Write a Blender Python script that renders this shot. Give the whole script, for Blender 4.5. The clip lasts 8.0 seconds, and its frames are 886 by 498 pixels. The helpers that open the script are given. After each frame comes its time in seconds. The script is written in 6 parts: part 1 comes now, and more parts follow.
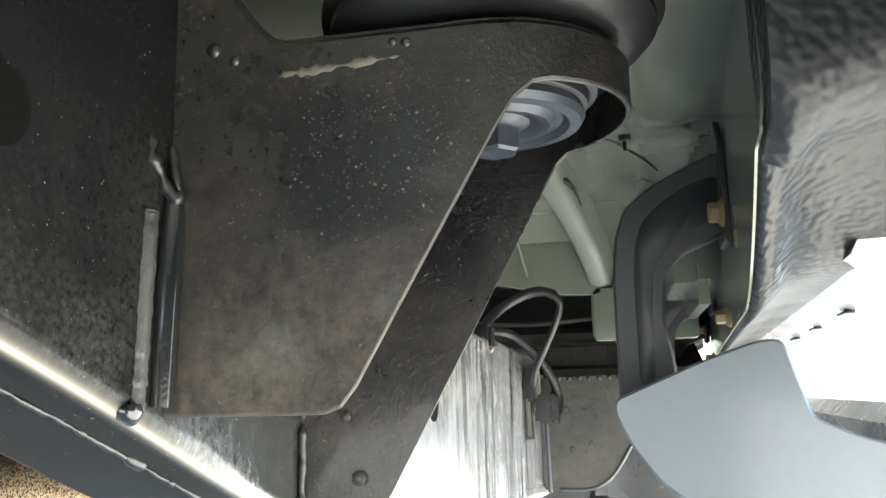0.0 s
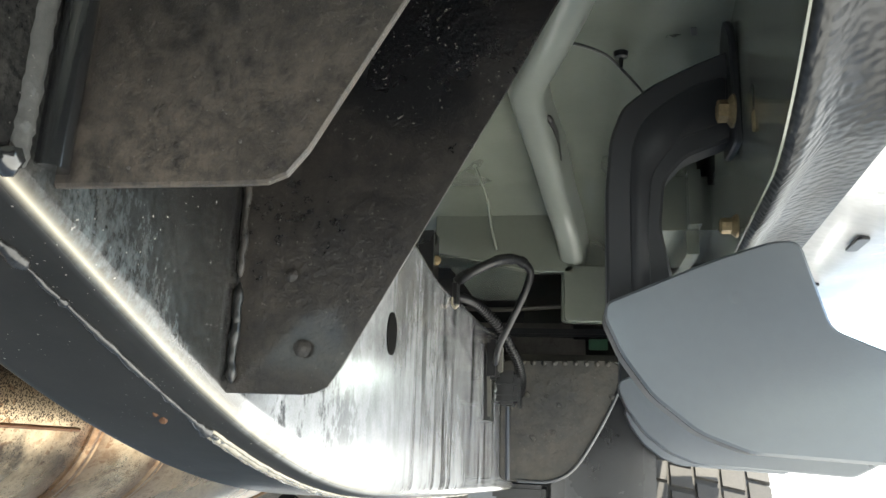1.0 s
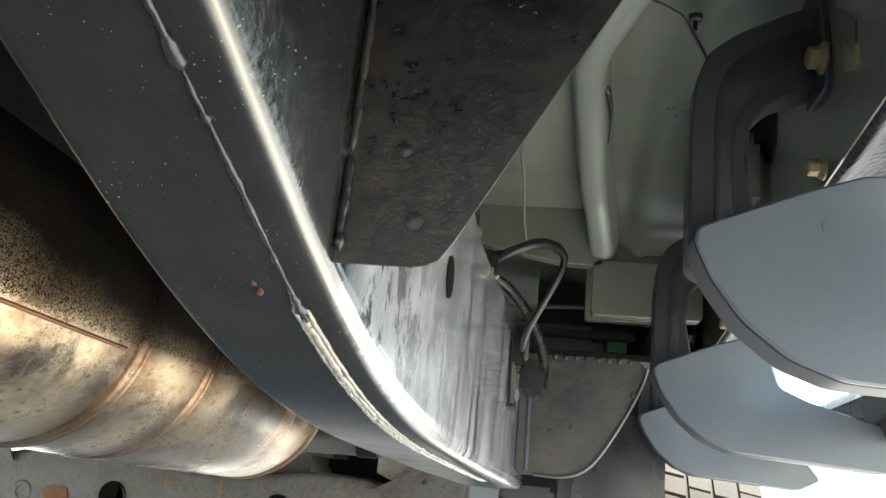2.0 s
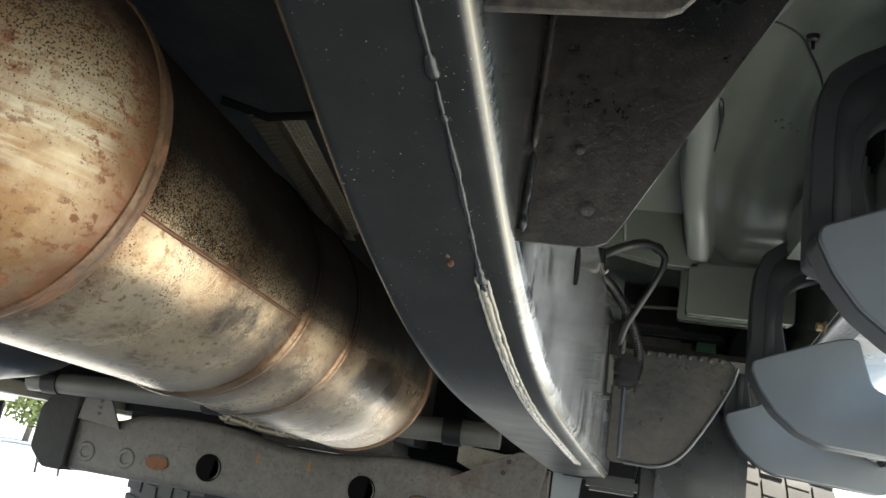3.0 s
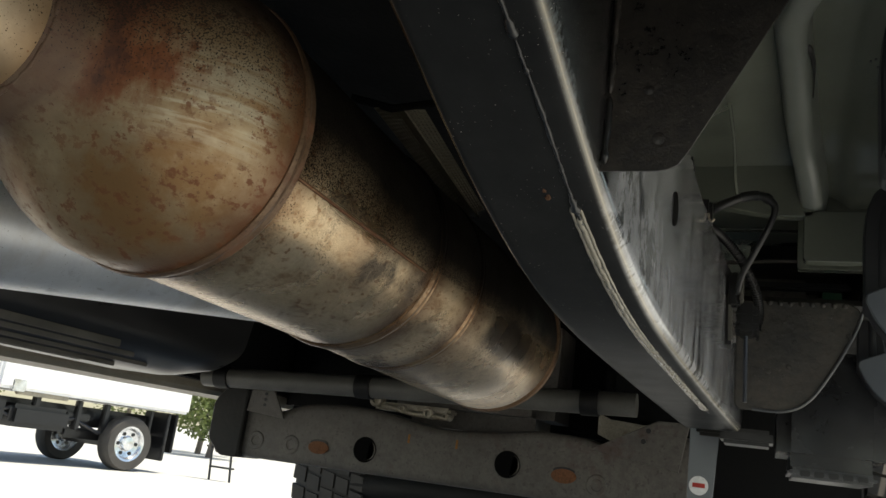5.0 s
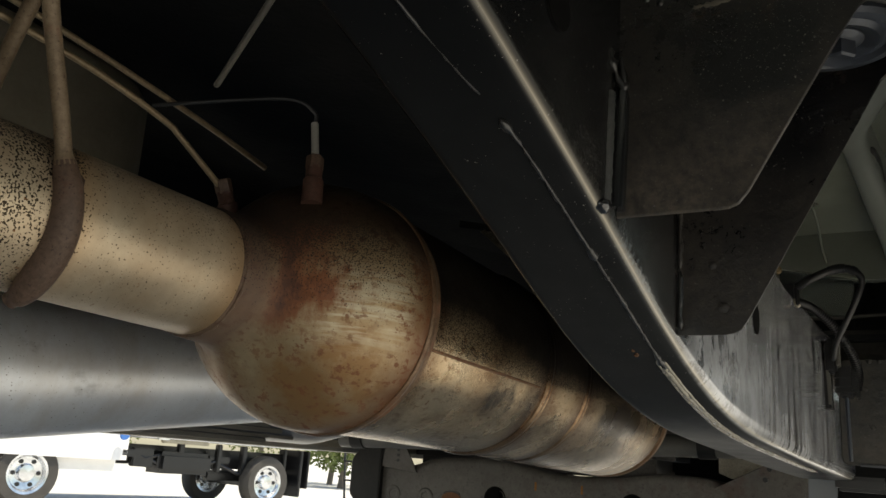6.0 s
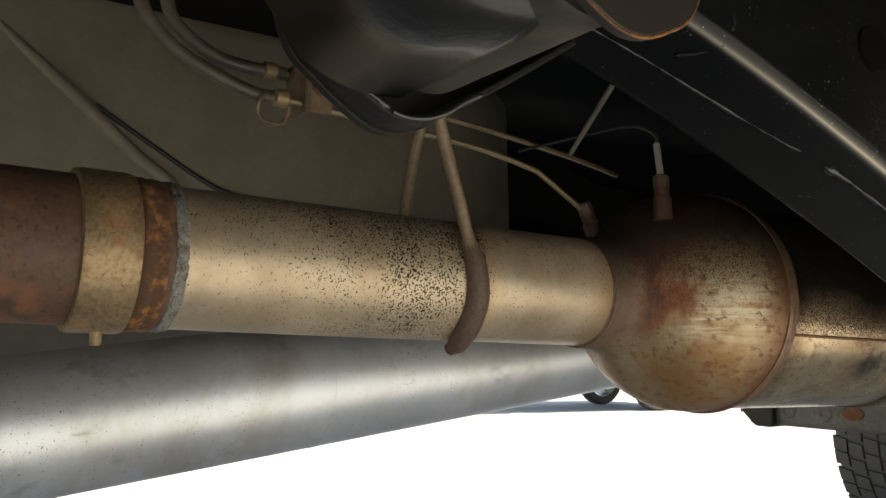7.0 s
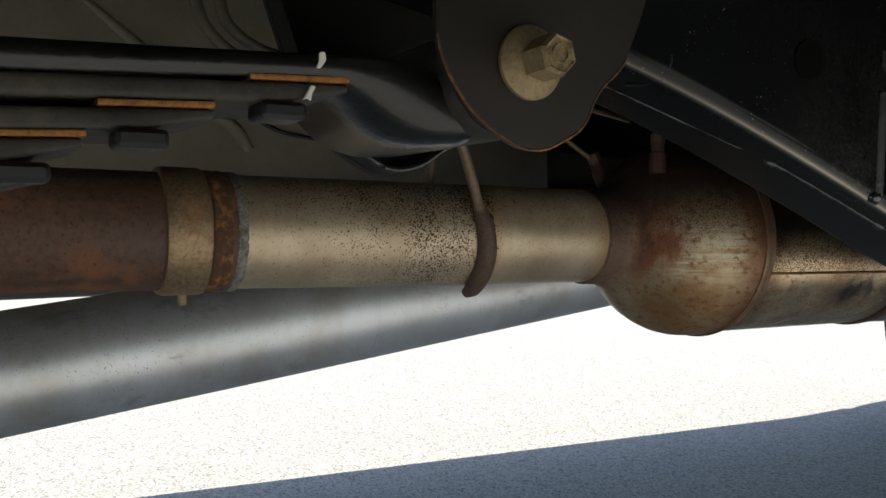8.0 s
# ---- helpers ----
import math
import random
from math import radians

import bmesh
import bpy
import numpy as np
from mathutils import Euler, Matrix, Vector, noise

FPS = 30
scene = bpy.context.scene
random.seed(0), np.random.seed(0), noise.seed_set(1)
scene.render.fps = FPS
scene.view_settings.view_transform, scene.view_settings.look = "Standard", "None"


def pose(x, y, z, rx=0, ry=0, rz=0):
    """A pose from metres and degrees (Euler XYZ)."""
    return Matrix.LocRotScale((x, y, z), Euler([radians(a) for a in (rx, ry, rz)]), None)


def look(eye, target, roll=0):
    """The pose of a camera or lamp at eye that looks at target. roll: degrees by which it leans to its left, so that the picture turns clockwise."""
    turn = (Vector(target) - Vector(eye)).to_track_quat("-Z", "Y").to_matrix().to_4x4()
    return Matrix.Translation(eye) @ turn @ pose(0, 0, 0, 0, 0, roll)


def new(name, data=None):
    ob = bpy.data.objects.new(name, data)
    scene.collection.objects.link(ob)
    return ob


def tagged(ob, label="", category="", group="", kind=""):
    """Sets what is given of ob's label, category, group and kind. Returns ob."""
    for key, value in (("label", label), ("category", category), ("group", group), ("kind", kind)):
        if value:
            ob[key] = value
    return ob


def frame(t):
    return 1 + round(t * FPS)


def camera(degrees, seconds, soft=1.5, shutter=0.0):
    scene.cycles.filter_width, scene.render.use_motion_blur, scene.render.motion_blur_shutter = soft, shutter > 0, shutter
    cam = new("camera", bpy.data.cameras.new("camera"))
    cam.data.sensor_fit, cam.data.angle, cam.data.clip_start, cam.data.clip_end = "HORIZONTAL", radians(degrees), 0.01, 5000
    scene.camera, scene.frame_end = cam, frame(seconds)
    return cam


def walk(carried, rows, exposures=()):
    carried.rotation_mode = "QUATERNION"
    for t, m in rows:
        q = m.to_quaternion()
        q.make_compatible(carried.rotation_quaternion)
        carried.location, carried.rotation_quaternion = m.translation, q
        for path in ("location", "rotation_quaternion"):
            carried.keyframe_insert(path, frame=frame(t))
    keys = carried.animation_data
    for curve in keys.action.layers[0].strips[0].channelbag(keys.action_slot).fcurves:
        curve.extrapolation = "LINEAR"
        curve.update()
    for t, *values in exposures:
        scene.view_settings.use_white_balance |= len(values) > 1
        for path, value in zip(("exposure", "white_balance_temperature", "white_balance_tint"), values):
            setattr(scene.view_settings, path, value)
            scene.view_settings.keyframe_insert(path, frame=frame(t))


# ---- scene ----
cam = camera(56.7, 8.0)
PATH = [
    (0, (0.038, 0.023, 0.576), (-0.378, 1.948, 0.929), -1.3),
    (0.5, (0.035, 0.056, 0.552), (-0.325, 1.985, 0.94), -0.2),
    (1, (0.013, 0.111, 0.494), (-0.302, 2.034, 0.943), 2.0),
    (1.5, (-0.012, 0.141, 0.482), (-0.279, 2.054, 1.002), 3.4),
    (1.7, (-0.0191, 0.1411, 0.4557), (-0.2765, 2.0457, 1.0089), 4.2),
    (2, (-0.045, 0.127, 0.42), (-0.324, 2.03, 0.968), 5.9),
    (2.2, (-0.063, 0.103, 0.401), (-0.358, 2.004, 0.949), 7.6),
    (3.5, (-0.09, 0.042, 0.377), (-0.637, 1.892, 0.904), 10.6),
    (3.8, (-0.075, 0.032, 0.37), (-0.708, 1.857, 0.891), 11.3),
    (4, (-0.068, 0.017, 0.362), (-0.739, 1.828, 0.881), 10.5),
    (4.2, (-0.065, -0.002, 0.359), (-0.764, 1.798, 0.879), 10.3),
    (5.3, (-0.034, -0.039, 0.31), (-0.772, 1.751, 0.809), 6.1),
    (5.5, (-0.028, -0.069, 0.335), (-0.767, 1.718, 0.842), 5.2),
    (6, (0.012, -0.173, 0.399), (-0.96, 1.499, 0.908), 4.2),
    (6.2, (0.0245, -0.2159, 0.4198), (-1.1436, 1.3283, 0.9209), 4.3),
    (6.5, (0.053, -0.257, 0.445), (-1.359, 1.086, 0.895), 3.9),
    (6.7, (0.0624, -0.2765, 0.4598), (-1.4331, 0.9831, 0.8807), 2.4),
    (7, (0.102, -0.274, 0.48), (-1.532, 0.855, 0.72), 0.6),
    (7.5, (0.163, -0.278, 0.534), (-1.542, 0.767, 0.588), 0.1),
    (8, (0.247, -0.305, 0.556), (-1.491, 0.682, 0.48), 0.1),
]
EXPOSURES = [(0.0, 3.35, 6950, 5), (1.0, 2.7, 6900, 5), (2.2, 2.46, 6900, 5), (3.5, 1.58, 6900, 5), (4.2, 1.08, 7200, 6), (5.5, 0.4, 7500, 6), (6.0, 0.6, 7700, 7), (6.5, 1.5, 7500, 7), (7.0, 1.15, 7800, 8), (7.5, 0.62, 7500, 8), (8.0, 0.36, 6950, 7)]
walk(cam, [(t, look(eye, target, roll)) for t, eye, target, roll in PATH], EXPOSURES)


# ---- light ----
GROUND = -0.22
world = bpy.data.worlds.new("sky")
scene.world = world
world.use_nodes = True
sky = world.node_tree.nodes.new("ShaderNodeTexSky")
sky.sky_type, sky.sun_disc = "NISHITA", False
sky.sun_elevation, sky.sun_rotation = radians(75), radians(68)
world.node_tree.links.new(sky.outputs[0], world.node_tree.nodes["Background"].inputs[0])
world.node_tree.nodes["Background"].inputs[1].default_value = 0.145
sun = new("sun", bpy.data.lights.new("sun", "SUN"))
sun.data.energy, sun.data.angle, sun.data.color = 5.0, radians(0.55), (1.0, 0.95, 0.87)
sun.matrix_world = look((0.93 * 0.259 * 30, 0.37 * 0.259 * 30, 0.966 * 30), (0, 0, 0))


# ---- materials ----
def ramp(nt, value, stops):
    r = nt.nodes.new("ShaderNodeValToRGB")
    el = r.color_ramp.elements
    while len(el) < len(stops):
        el.new(0.5)
    for e, (p, c) in zip(el, stops):
        e.position = p
        e.color = (*c, 1) if isinstance(c, tuple) else (c, c, c, 1)
    nt.links.new(value, r.inputs[0])
    return r.outputs[0]


def noise_tex(nt, scale, detail=4, rough=0.55, stretch=(1, 1, 1), seed=0.0):
    co = nt.nodes.new("ShaderNodeTexCoord")
    mp = nt.nodes.new("ShaderNodeMapping")
    mp.inputs["Scale"].default_value = stretch
    mp.inputs["Location"].default_value = (seed, seed * 0.7, seed * 1.3)
    if scale >= 200 and stretch == (1, 1, 1):
        mp.inputs["Rotation"].default_value = (0.5, 0.7, 0.4)
    n = nt.nodes.new("ShaderNodeTexNoise")
    n.inputs["Scale"].default_value, n.inputs["Detail"].default_value, n.inputs["Roughness"].default_value = scale, detail, rough
    nt.links.new(co.outputs["Object"], mp.inputs[0])
    nt.links.new(mp.outputs[0], n.inputs["Vector"])
    return n.outputs["Fac"]


def mixc(nt, fac, a, b):
    m = nt.nodes.new("ShaderNodeMix")
    m.data_type = "RGBA"
    for v, k in ((fac, 0), (a, 6), (b, 7)):
        if isinstance(v, tuple):
            m.inputs[k].default_value = (*v, 1)
        elif isinstance(v, (int, float)):
            m.inputs[k].default_value = v
        else:
            nt.links.new(v, m.inputs[k])
    return m.outputs[2]


def calc(nt, op, a, b=0.0, clamp=False):
    m = nt.nodes.new("ShaderNodeMath")
    m.operation, m.use_clamp = op, clamp
    for n, v in enumerate((a, b)):
        if isinstance(v, (int, float)):
            m.inputs[n].default_value = v
        else:
            nt.links.new(v, m.inputs[n])
    return m.outputs[0]


def along(nt, axis, a, b):
    """0 to 1 as the object coordinate on an axis goes from a to b."""
    co = nt.nodes.new("ShaderNodeTexCoord")
    s = nt.nodes.new("ShaderNodeSeparateXYZ")
    nt.links.new(co.outputs["Object"], s.inputs[0])
    m = nt.nodes.new("ShaderNodeMapRange")
    m.inputs[1].default_value, m.inputs[2].default_value = a, b
    nt.links.new(s.outputs["XYZ".index(axis)], m.inputs[0])
    return m.outputs[0]


def surface(name, colour, rough=0.5, metal=0.0, bump=(), coat=0.0, build=None, spec=0.5, var=1.0, coat_rough=0.09):
    """A surface: colour with two scales of variation, uneven gloss and fine relief. bump: (scale, strength, distance[, detail]) layers. build may also give a relief and a gloss."""
    mat = bpy.data.materials.new(name)
    mat.use_nodes = True
    nt = mat.node_tree
    b = nt.nodes["Principled BSDF"]
    big, fine = noise_tex(nt, 9, 5), noise_tex(nt, 160, 3, seed=3.0)
    c = mixc(nt, ramp(nt, big, [(0.3, 0.0), (0.7, 1.0)]), tuple(v * (1 - 0.28 * var) for v in colour), tuple(min(1, v * (1 + 0.22 * var)) for v in colour))
    c = mixc(nt, calc(nt, "MULTIPLY", ramp(nt, fine, [(0.35, 0.0), (0.75, 1.0)]), 0.3 * var), c, tuple(v * 0.55 for v in colour))
    r = calc(nt, "ADD", calc(nt, "MULTIPLY", calc(nt, "SUBTRACT", big, 0.5), 0.45 * var), rough, True)
    m = metal
    relief = shine = None
    if build:
        c, r, m, *more = build(nt, c, r, m)
        relief, shine = (more + [None, None])[:2]
    nt.links.new(c, b.inputs["Base Color"])
    nt.links.new(r, b.inputs["Roughness"])
    if isinstance(m, (int, float)):
        b.inputs["Metallic"].default_value = m
    else:
        nt.links.new(m, b.inputs["Metallic"])
    b.inputs["Coat Weight"].default_value, b.inputs["Coat Roughness"].default_value = coat, coat_rough
    b.inputs["Specular IOR Level"].default_value = spec
    if shine:
        nt.links.new(calc(nt, "MULTIPLY", shine, coat), b.inputs["Coat Weight"])
        nt.links.new(calc(nt, "MULTIPLY", shine, spec), b.inputs["Specular IOR Level"])
    last = None
    if relief:
        bp = nt.nodes.new("ShaderNodeBump")
        bp.inputs["Strength"].default_value, bp.inputs["Distance"].default_value = 0.8, 0.0014
        nt.links.new(relief, bp.inputs["Height"])
        last = bp.outputs[0]
    for scale, strength, dist, *detail in bump:
        bp = nt.nodes.new("ShaderNodeBump")
        bp.inputs["Strength"].default_value, bp.inputs["Distance"].default_value = strength, dist
        nt.links.new(noise_tex(nt, scale, *(detail or [3]), seed=scale), bp.inputs["Height"])
        if last:
            nt.links.new(last, bp.inputs["Normal"])
        last = bp.outputs[0]
    if last:
        nt.links.new(last, b.inputs["Normal"])
    return mat


def specks(nt, c, density, size=620.0, tone=(0.020, 0.014, 0.009)):
    """Fine dark soot spatter, the thicker the higher density (0 to 1) is."""
    n = noise_tex(nt, size, 1, 0.5, seed=2.0)
    density = calc(nt, "MINIMUM", density, 0.8)
    edge = calc(nt, "SUBTRACT", 0.72, calc(nt, "MULTIPLY", density, 0.29))
    f = calc(nt, "MULTIPLY", calc(nt, "SUBTRACT", n, edge), 14.0, True)
    return mixc(nt, calc(nt, "MULTIPLY", f, 0.95), c, tone), f


def stains(nt, c, r, m, amount, scale, tone):
    blot = calc(nt, "MULTIPLY", noise_tex(nt, scale, 6, 0.65, seed=5.0), noise_tex(nt, scale * 0.3, 3, seed=9.0))
    f = ramp(nt, blot, [(0.40 - 0.2 * amount, 0.0), (0.47 - 0.16 * amount, 1.0)])
    c = mixc(nt, calc(nt, "MULTIPLY", f, 0.8), c, tone)
    r = calc(nt, "ADD", r, calc(nt, "MULTIPLY", f, 0.3), True)
    m = calc(nt, "SUBTRACT", m, calc(nt, "MULTIPLY", f, 0.6), True)
    return c, r, m


def rust_over(amount, scale=22.0, tone=(0.24, 0.10, 0.035)):
    """Blotches and fine mottling of rust over a metal."""
    def build(nt, c, r, m):
        fine = ramp(nt, noise_tex(nt, scale * 4.5, 5, 0.7, seed=15.0), [(0.42, 0.0), (0.62, 1.0)])
        c = mixc(nt, calc(nt, "MULTIPLY", fine, 0.75 * amount), c, tuple(v * 0.32 for v in tone))
        c, r, m = stains(nt, c, r, m, amount, scale, tone)
        dots = ramp(nt, noise_tex(nt, scale * 7, 2, 0.5, seed=25.0), [(0.63, 0.0), (0.68, 1.0)])
        return mixc(nt, calc(nt, "MULTIPLY", dots, amount), c, tuple(v * 0.25 for v in tone)), r, m
    return build


def pipe_soot(nt, c, r, m):
    """Specks of soot in a patch before the hanger and along the upper side of the pipe; straw and rust tints by the joints."""
    wide = ramp(nt, noise_tex(nt, 16, 5, 0.6, seed=21.0), [(0.35, 0.0), (0.7, 1.0)])
    c = mixc(nt, calc(nt, "MULTIPLY", wide, 0.7), c, (0.37, 0.265, 0.165))
    patch = calc(nt, "MULTIPLY", along(nt, "Y", -0.05, 0.09), along(nt, "Y", 0.155, 0.13))
    up = along(nt, "Z", 0.50, 0.59)
    d = calc(nt, "ADD", calc(nt, "ADD", calc(nt, "MULTIPLY", patch, 0.6), 0.14), calc(nt, "MULTIPLY", up, 0.4))
    d = calc(nt, "MULTIPLY", d, ramp(nt, noise_tex(nt, 18, 3, seed=7.0), [(0.3, 0.35), (0.6, 1.0)]))
    straw = calc(nt, "MAXIMUM", along(nt, "Y", 0.255, 0.287), calc(nt, "MULTIPLY", along(nt, "Y", 0.165, 0.135), along(nt, "Y", 0.12, 0.13)))
    c = mixc(nt, calc(nt, "MULTIPLY", straw, 0.6), c, (0.34, 0.18, 0.06))
    c, f = specks(nt, c, d, 640.0)
    m = calc(nt, "MAXIMUM", m, f)
    rusty = ramp(nt, noise_tex(nt, 240, 2, 0.5, seed=31.0), [(0.70, 0.0), (0.74, 1.0)])
    c = mixc(nt, calc(nt, "MULTIPLY", rusty, 0.7), c, (0.22, 0.10, 0.04))
    return c, r, m


def can_soot_shade(nt, c, r, m):
    """Soot above the lap seam, deepened by painted shade towards the top; blue-black heat marks, small rust freckles.
    """
    wide = ramp(nt, noise_tex(nt, 13, 5, 0.62, seed=23.0), [(0.35, 0.0), (0.7, 1.0)])
    c = mixc(nt, calc(nt, "MULTIPLY", wide, 0.6), c, (0.44, 0.265, 0.125))
    smear = ramp(nt, noise_tex(nt, 34, 6, 0.7, (1, 0.5, 1), 81.0), [(0.54, 0.0), (0.66, 1.0)])
    c = mixc(nt, calc(nt, "MULTIPLY", smear, 0.65), c, (0.21, 0.10, 0.036))
    fr = calc(nt, "MULTIPLY", ramp(nt, noise_tex(nt, 190, 3, 0.55, (1, 0.6, 1), 6.6), [(0.58, 0.0), (0.63, 1.0)]), ramp(nt, noise_tex(nt, 17, 4, seed=7.6), [(0.36, 0.1), (0.56, 1.0)]))
    c = mixc(nt, calc(nt, "MULTIPLY", fr, 0.75), c, (0.24, 0.10, 0.03))
    dirt = ramp(nt, noise_tex(nt, 320, 4, 0.7, seed=71.0), [(0.35, 0.0), (0.7, 1.0)])
    c = mixc(nt, calc(nt, "MULTIPLY", dirt, 0.18), c, (0.22, 0.14, 0.06))
    wob = calc(nt, "MULTIPLY", calc(nt, "SUBTRACT", noise_tex(nt, 22, 6, 0.65, seed=41.0), 0.5), 1.8)
    for y0, y1 in ((0.475, 0.44), (0.66, 0.70), (0.76, 0.72), (0.79, 0.823), (0.89, 0.838), (1.15, 1.195)):
        near = calc(nt, "MULTIPLY", along(nt, "Y", y0, y1), along(nt, "Y", y1 + (y1 - y0), y1))
        near = calc(nt, "MULTIPLY", near, calc(nt, "ADD", 0.7, wob), True)
        c = mixc(nt, calc(nt, "MULTIPLY", near, 0.85), c, (0.125, 0.055, 0.025))
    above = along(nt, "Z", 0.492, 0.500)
    # blackening grows with height: soot plus shade painted on the top
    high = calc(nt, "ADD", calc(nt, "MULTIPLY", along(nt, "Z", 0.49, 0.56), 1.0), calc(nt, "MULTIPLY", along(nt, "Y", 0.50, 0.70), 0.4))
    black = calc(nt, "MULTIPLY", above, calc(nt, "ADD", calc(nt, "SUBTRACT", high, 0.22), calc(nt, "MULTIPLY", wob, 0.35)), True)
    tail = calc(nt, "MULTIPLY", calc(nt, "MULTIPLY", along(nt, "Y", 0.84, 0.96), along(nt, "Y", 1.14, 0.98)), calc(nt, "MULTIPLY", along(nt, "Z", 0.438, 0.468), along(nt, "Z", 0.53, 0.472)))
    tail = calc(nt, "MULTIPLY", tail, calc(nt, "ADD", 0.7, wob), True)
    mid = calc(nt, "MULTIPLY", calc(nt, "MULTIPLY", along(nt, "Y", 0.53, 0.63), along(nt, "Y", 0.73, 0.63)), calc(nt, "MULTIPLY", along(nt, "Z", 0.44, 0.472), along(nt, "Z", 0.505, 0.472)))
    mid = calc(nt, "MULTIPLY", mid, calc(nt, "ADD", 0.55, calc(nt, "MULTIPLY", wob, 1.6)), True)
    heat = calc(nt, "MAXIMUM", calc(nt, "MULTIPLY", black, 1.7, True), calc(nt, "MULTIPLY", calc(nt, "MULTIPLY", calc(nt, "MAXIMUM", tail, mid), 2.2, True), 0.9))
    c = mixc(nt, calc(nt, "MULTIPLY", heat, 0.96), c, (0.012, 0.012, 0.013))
    m = calc(nt, "MAXIMUM", m, black)
    r = calc(nt, "ADD", r, calc(nt, "MULTIPLY", black, 0.35), True)
    d = calc(nt, "ADD", calc(nt, "MULTIPLY", above, 0.85), calc(nt, "MULTIPLY", calc(nt, "MAXIMUM", tail, mid), 0.8))
    d = calc(nt, "ADD", d, calc(nt, "MULTIPLY", ramp(nt, noise_tex(nt, 15, 4, seed=17.0), [(0.48, 0.0), (0.66, 1.0)]), 0.5))
    c, f = specks(nt, c, d, 820.0)
    return c, r, calc(nt, "MAXIMUM", m, f)


def shaft_marks(nt, c, r, m):
    """Fine dark specks and scratches on the tube."""
    f = ramp(nt, noise_tex(nt, 90, 2, 0.5, (1, 0.2, 1), 3.5), [(0.72, 0.0), (0.76, 1.0)])
    c = mixc(nt, calc(nt, "MULTIPLY", f, 0.4), c, (0.20, 0.19, 0.18))
    d = calc(nt, "MULTIPLY", ramp(nt, noise_tex(nt, 9, 4, seed=14.5), [(0.5, 0.0), (0.8, 1.0)]), 0.3)
    c, f = specks(nt, c, d, 520.0, (0.10, 0.08, 0.06))
    s = ramp(nt, noise_tex(nt, 8, 6, 0.65, (1, 1.6, 1), 41.0), [(0.46, 0.0), (0.68, 1.0)])
    c = mixc(nt, calc(nt, "MULTIPLY", s, 0.38), c, (0.36, 0.27, 0.17))
    g = ramp(nt, noise_tex(nt, 22, 7, 0.7, (1, 0.6, 1), 52.0), [(0.57, 0.0), (0.70, 1.0)])
    c = mixc(nt, calc(nt, "MULTIPLY", g, 0.40), c, (0.16, 0.15, 0.15))
    r = calc(nt, "ADD", r, calc(nt, "MULTIPLY", g, 0.15), True)
    return c, r, m


def dusty(amount, tone=(0.16, 0.135, 0.10)):
    """Dried road dust lying in patches on dark paint, with fine grit."""
    def build(nt, c, r, m):
        f = ramp(nt, noise_tex(nt, 15, 8, 0.72, seed=4.0), [(0.37, 0.12), (0.60, 1.0)])
        f = calc(nt, "MULTIPLY", f, ramp(nt, noise_tex(nt, 90, 4, 0.7, seed=24.0), [(0.3, 0.55), (0.6, 1.0)]))
        f = calc(nt, "MULTIPLY", f, amount)
        c = mixc(nt, f, c, tone)
        grit = calc(nt, "MULTIPLY", ramp(nt, noise_tex(nt, 520, 2, seed=8.0), [(0.68, 0.0), (0.76, 1.0)]), ramp(nt, noise_tex(nt, 20, 3, seed=28.0), [(0.42, 0.1), (0.6, 1.0)]))
        c = mixc(nt, calc(nt, "MULTIPLY", grit, amount), c, (0.30, 0.28, 0.25))
        r = calc(nt, "ADD", r, calc(nt, "MULTIPLY", f, 0.5), True)
        return c, r, m
    return build


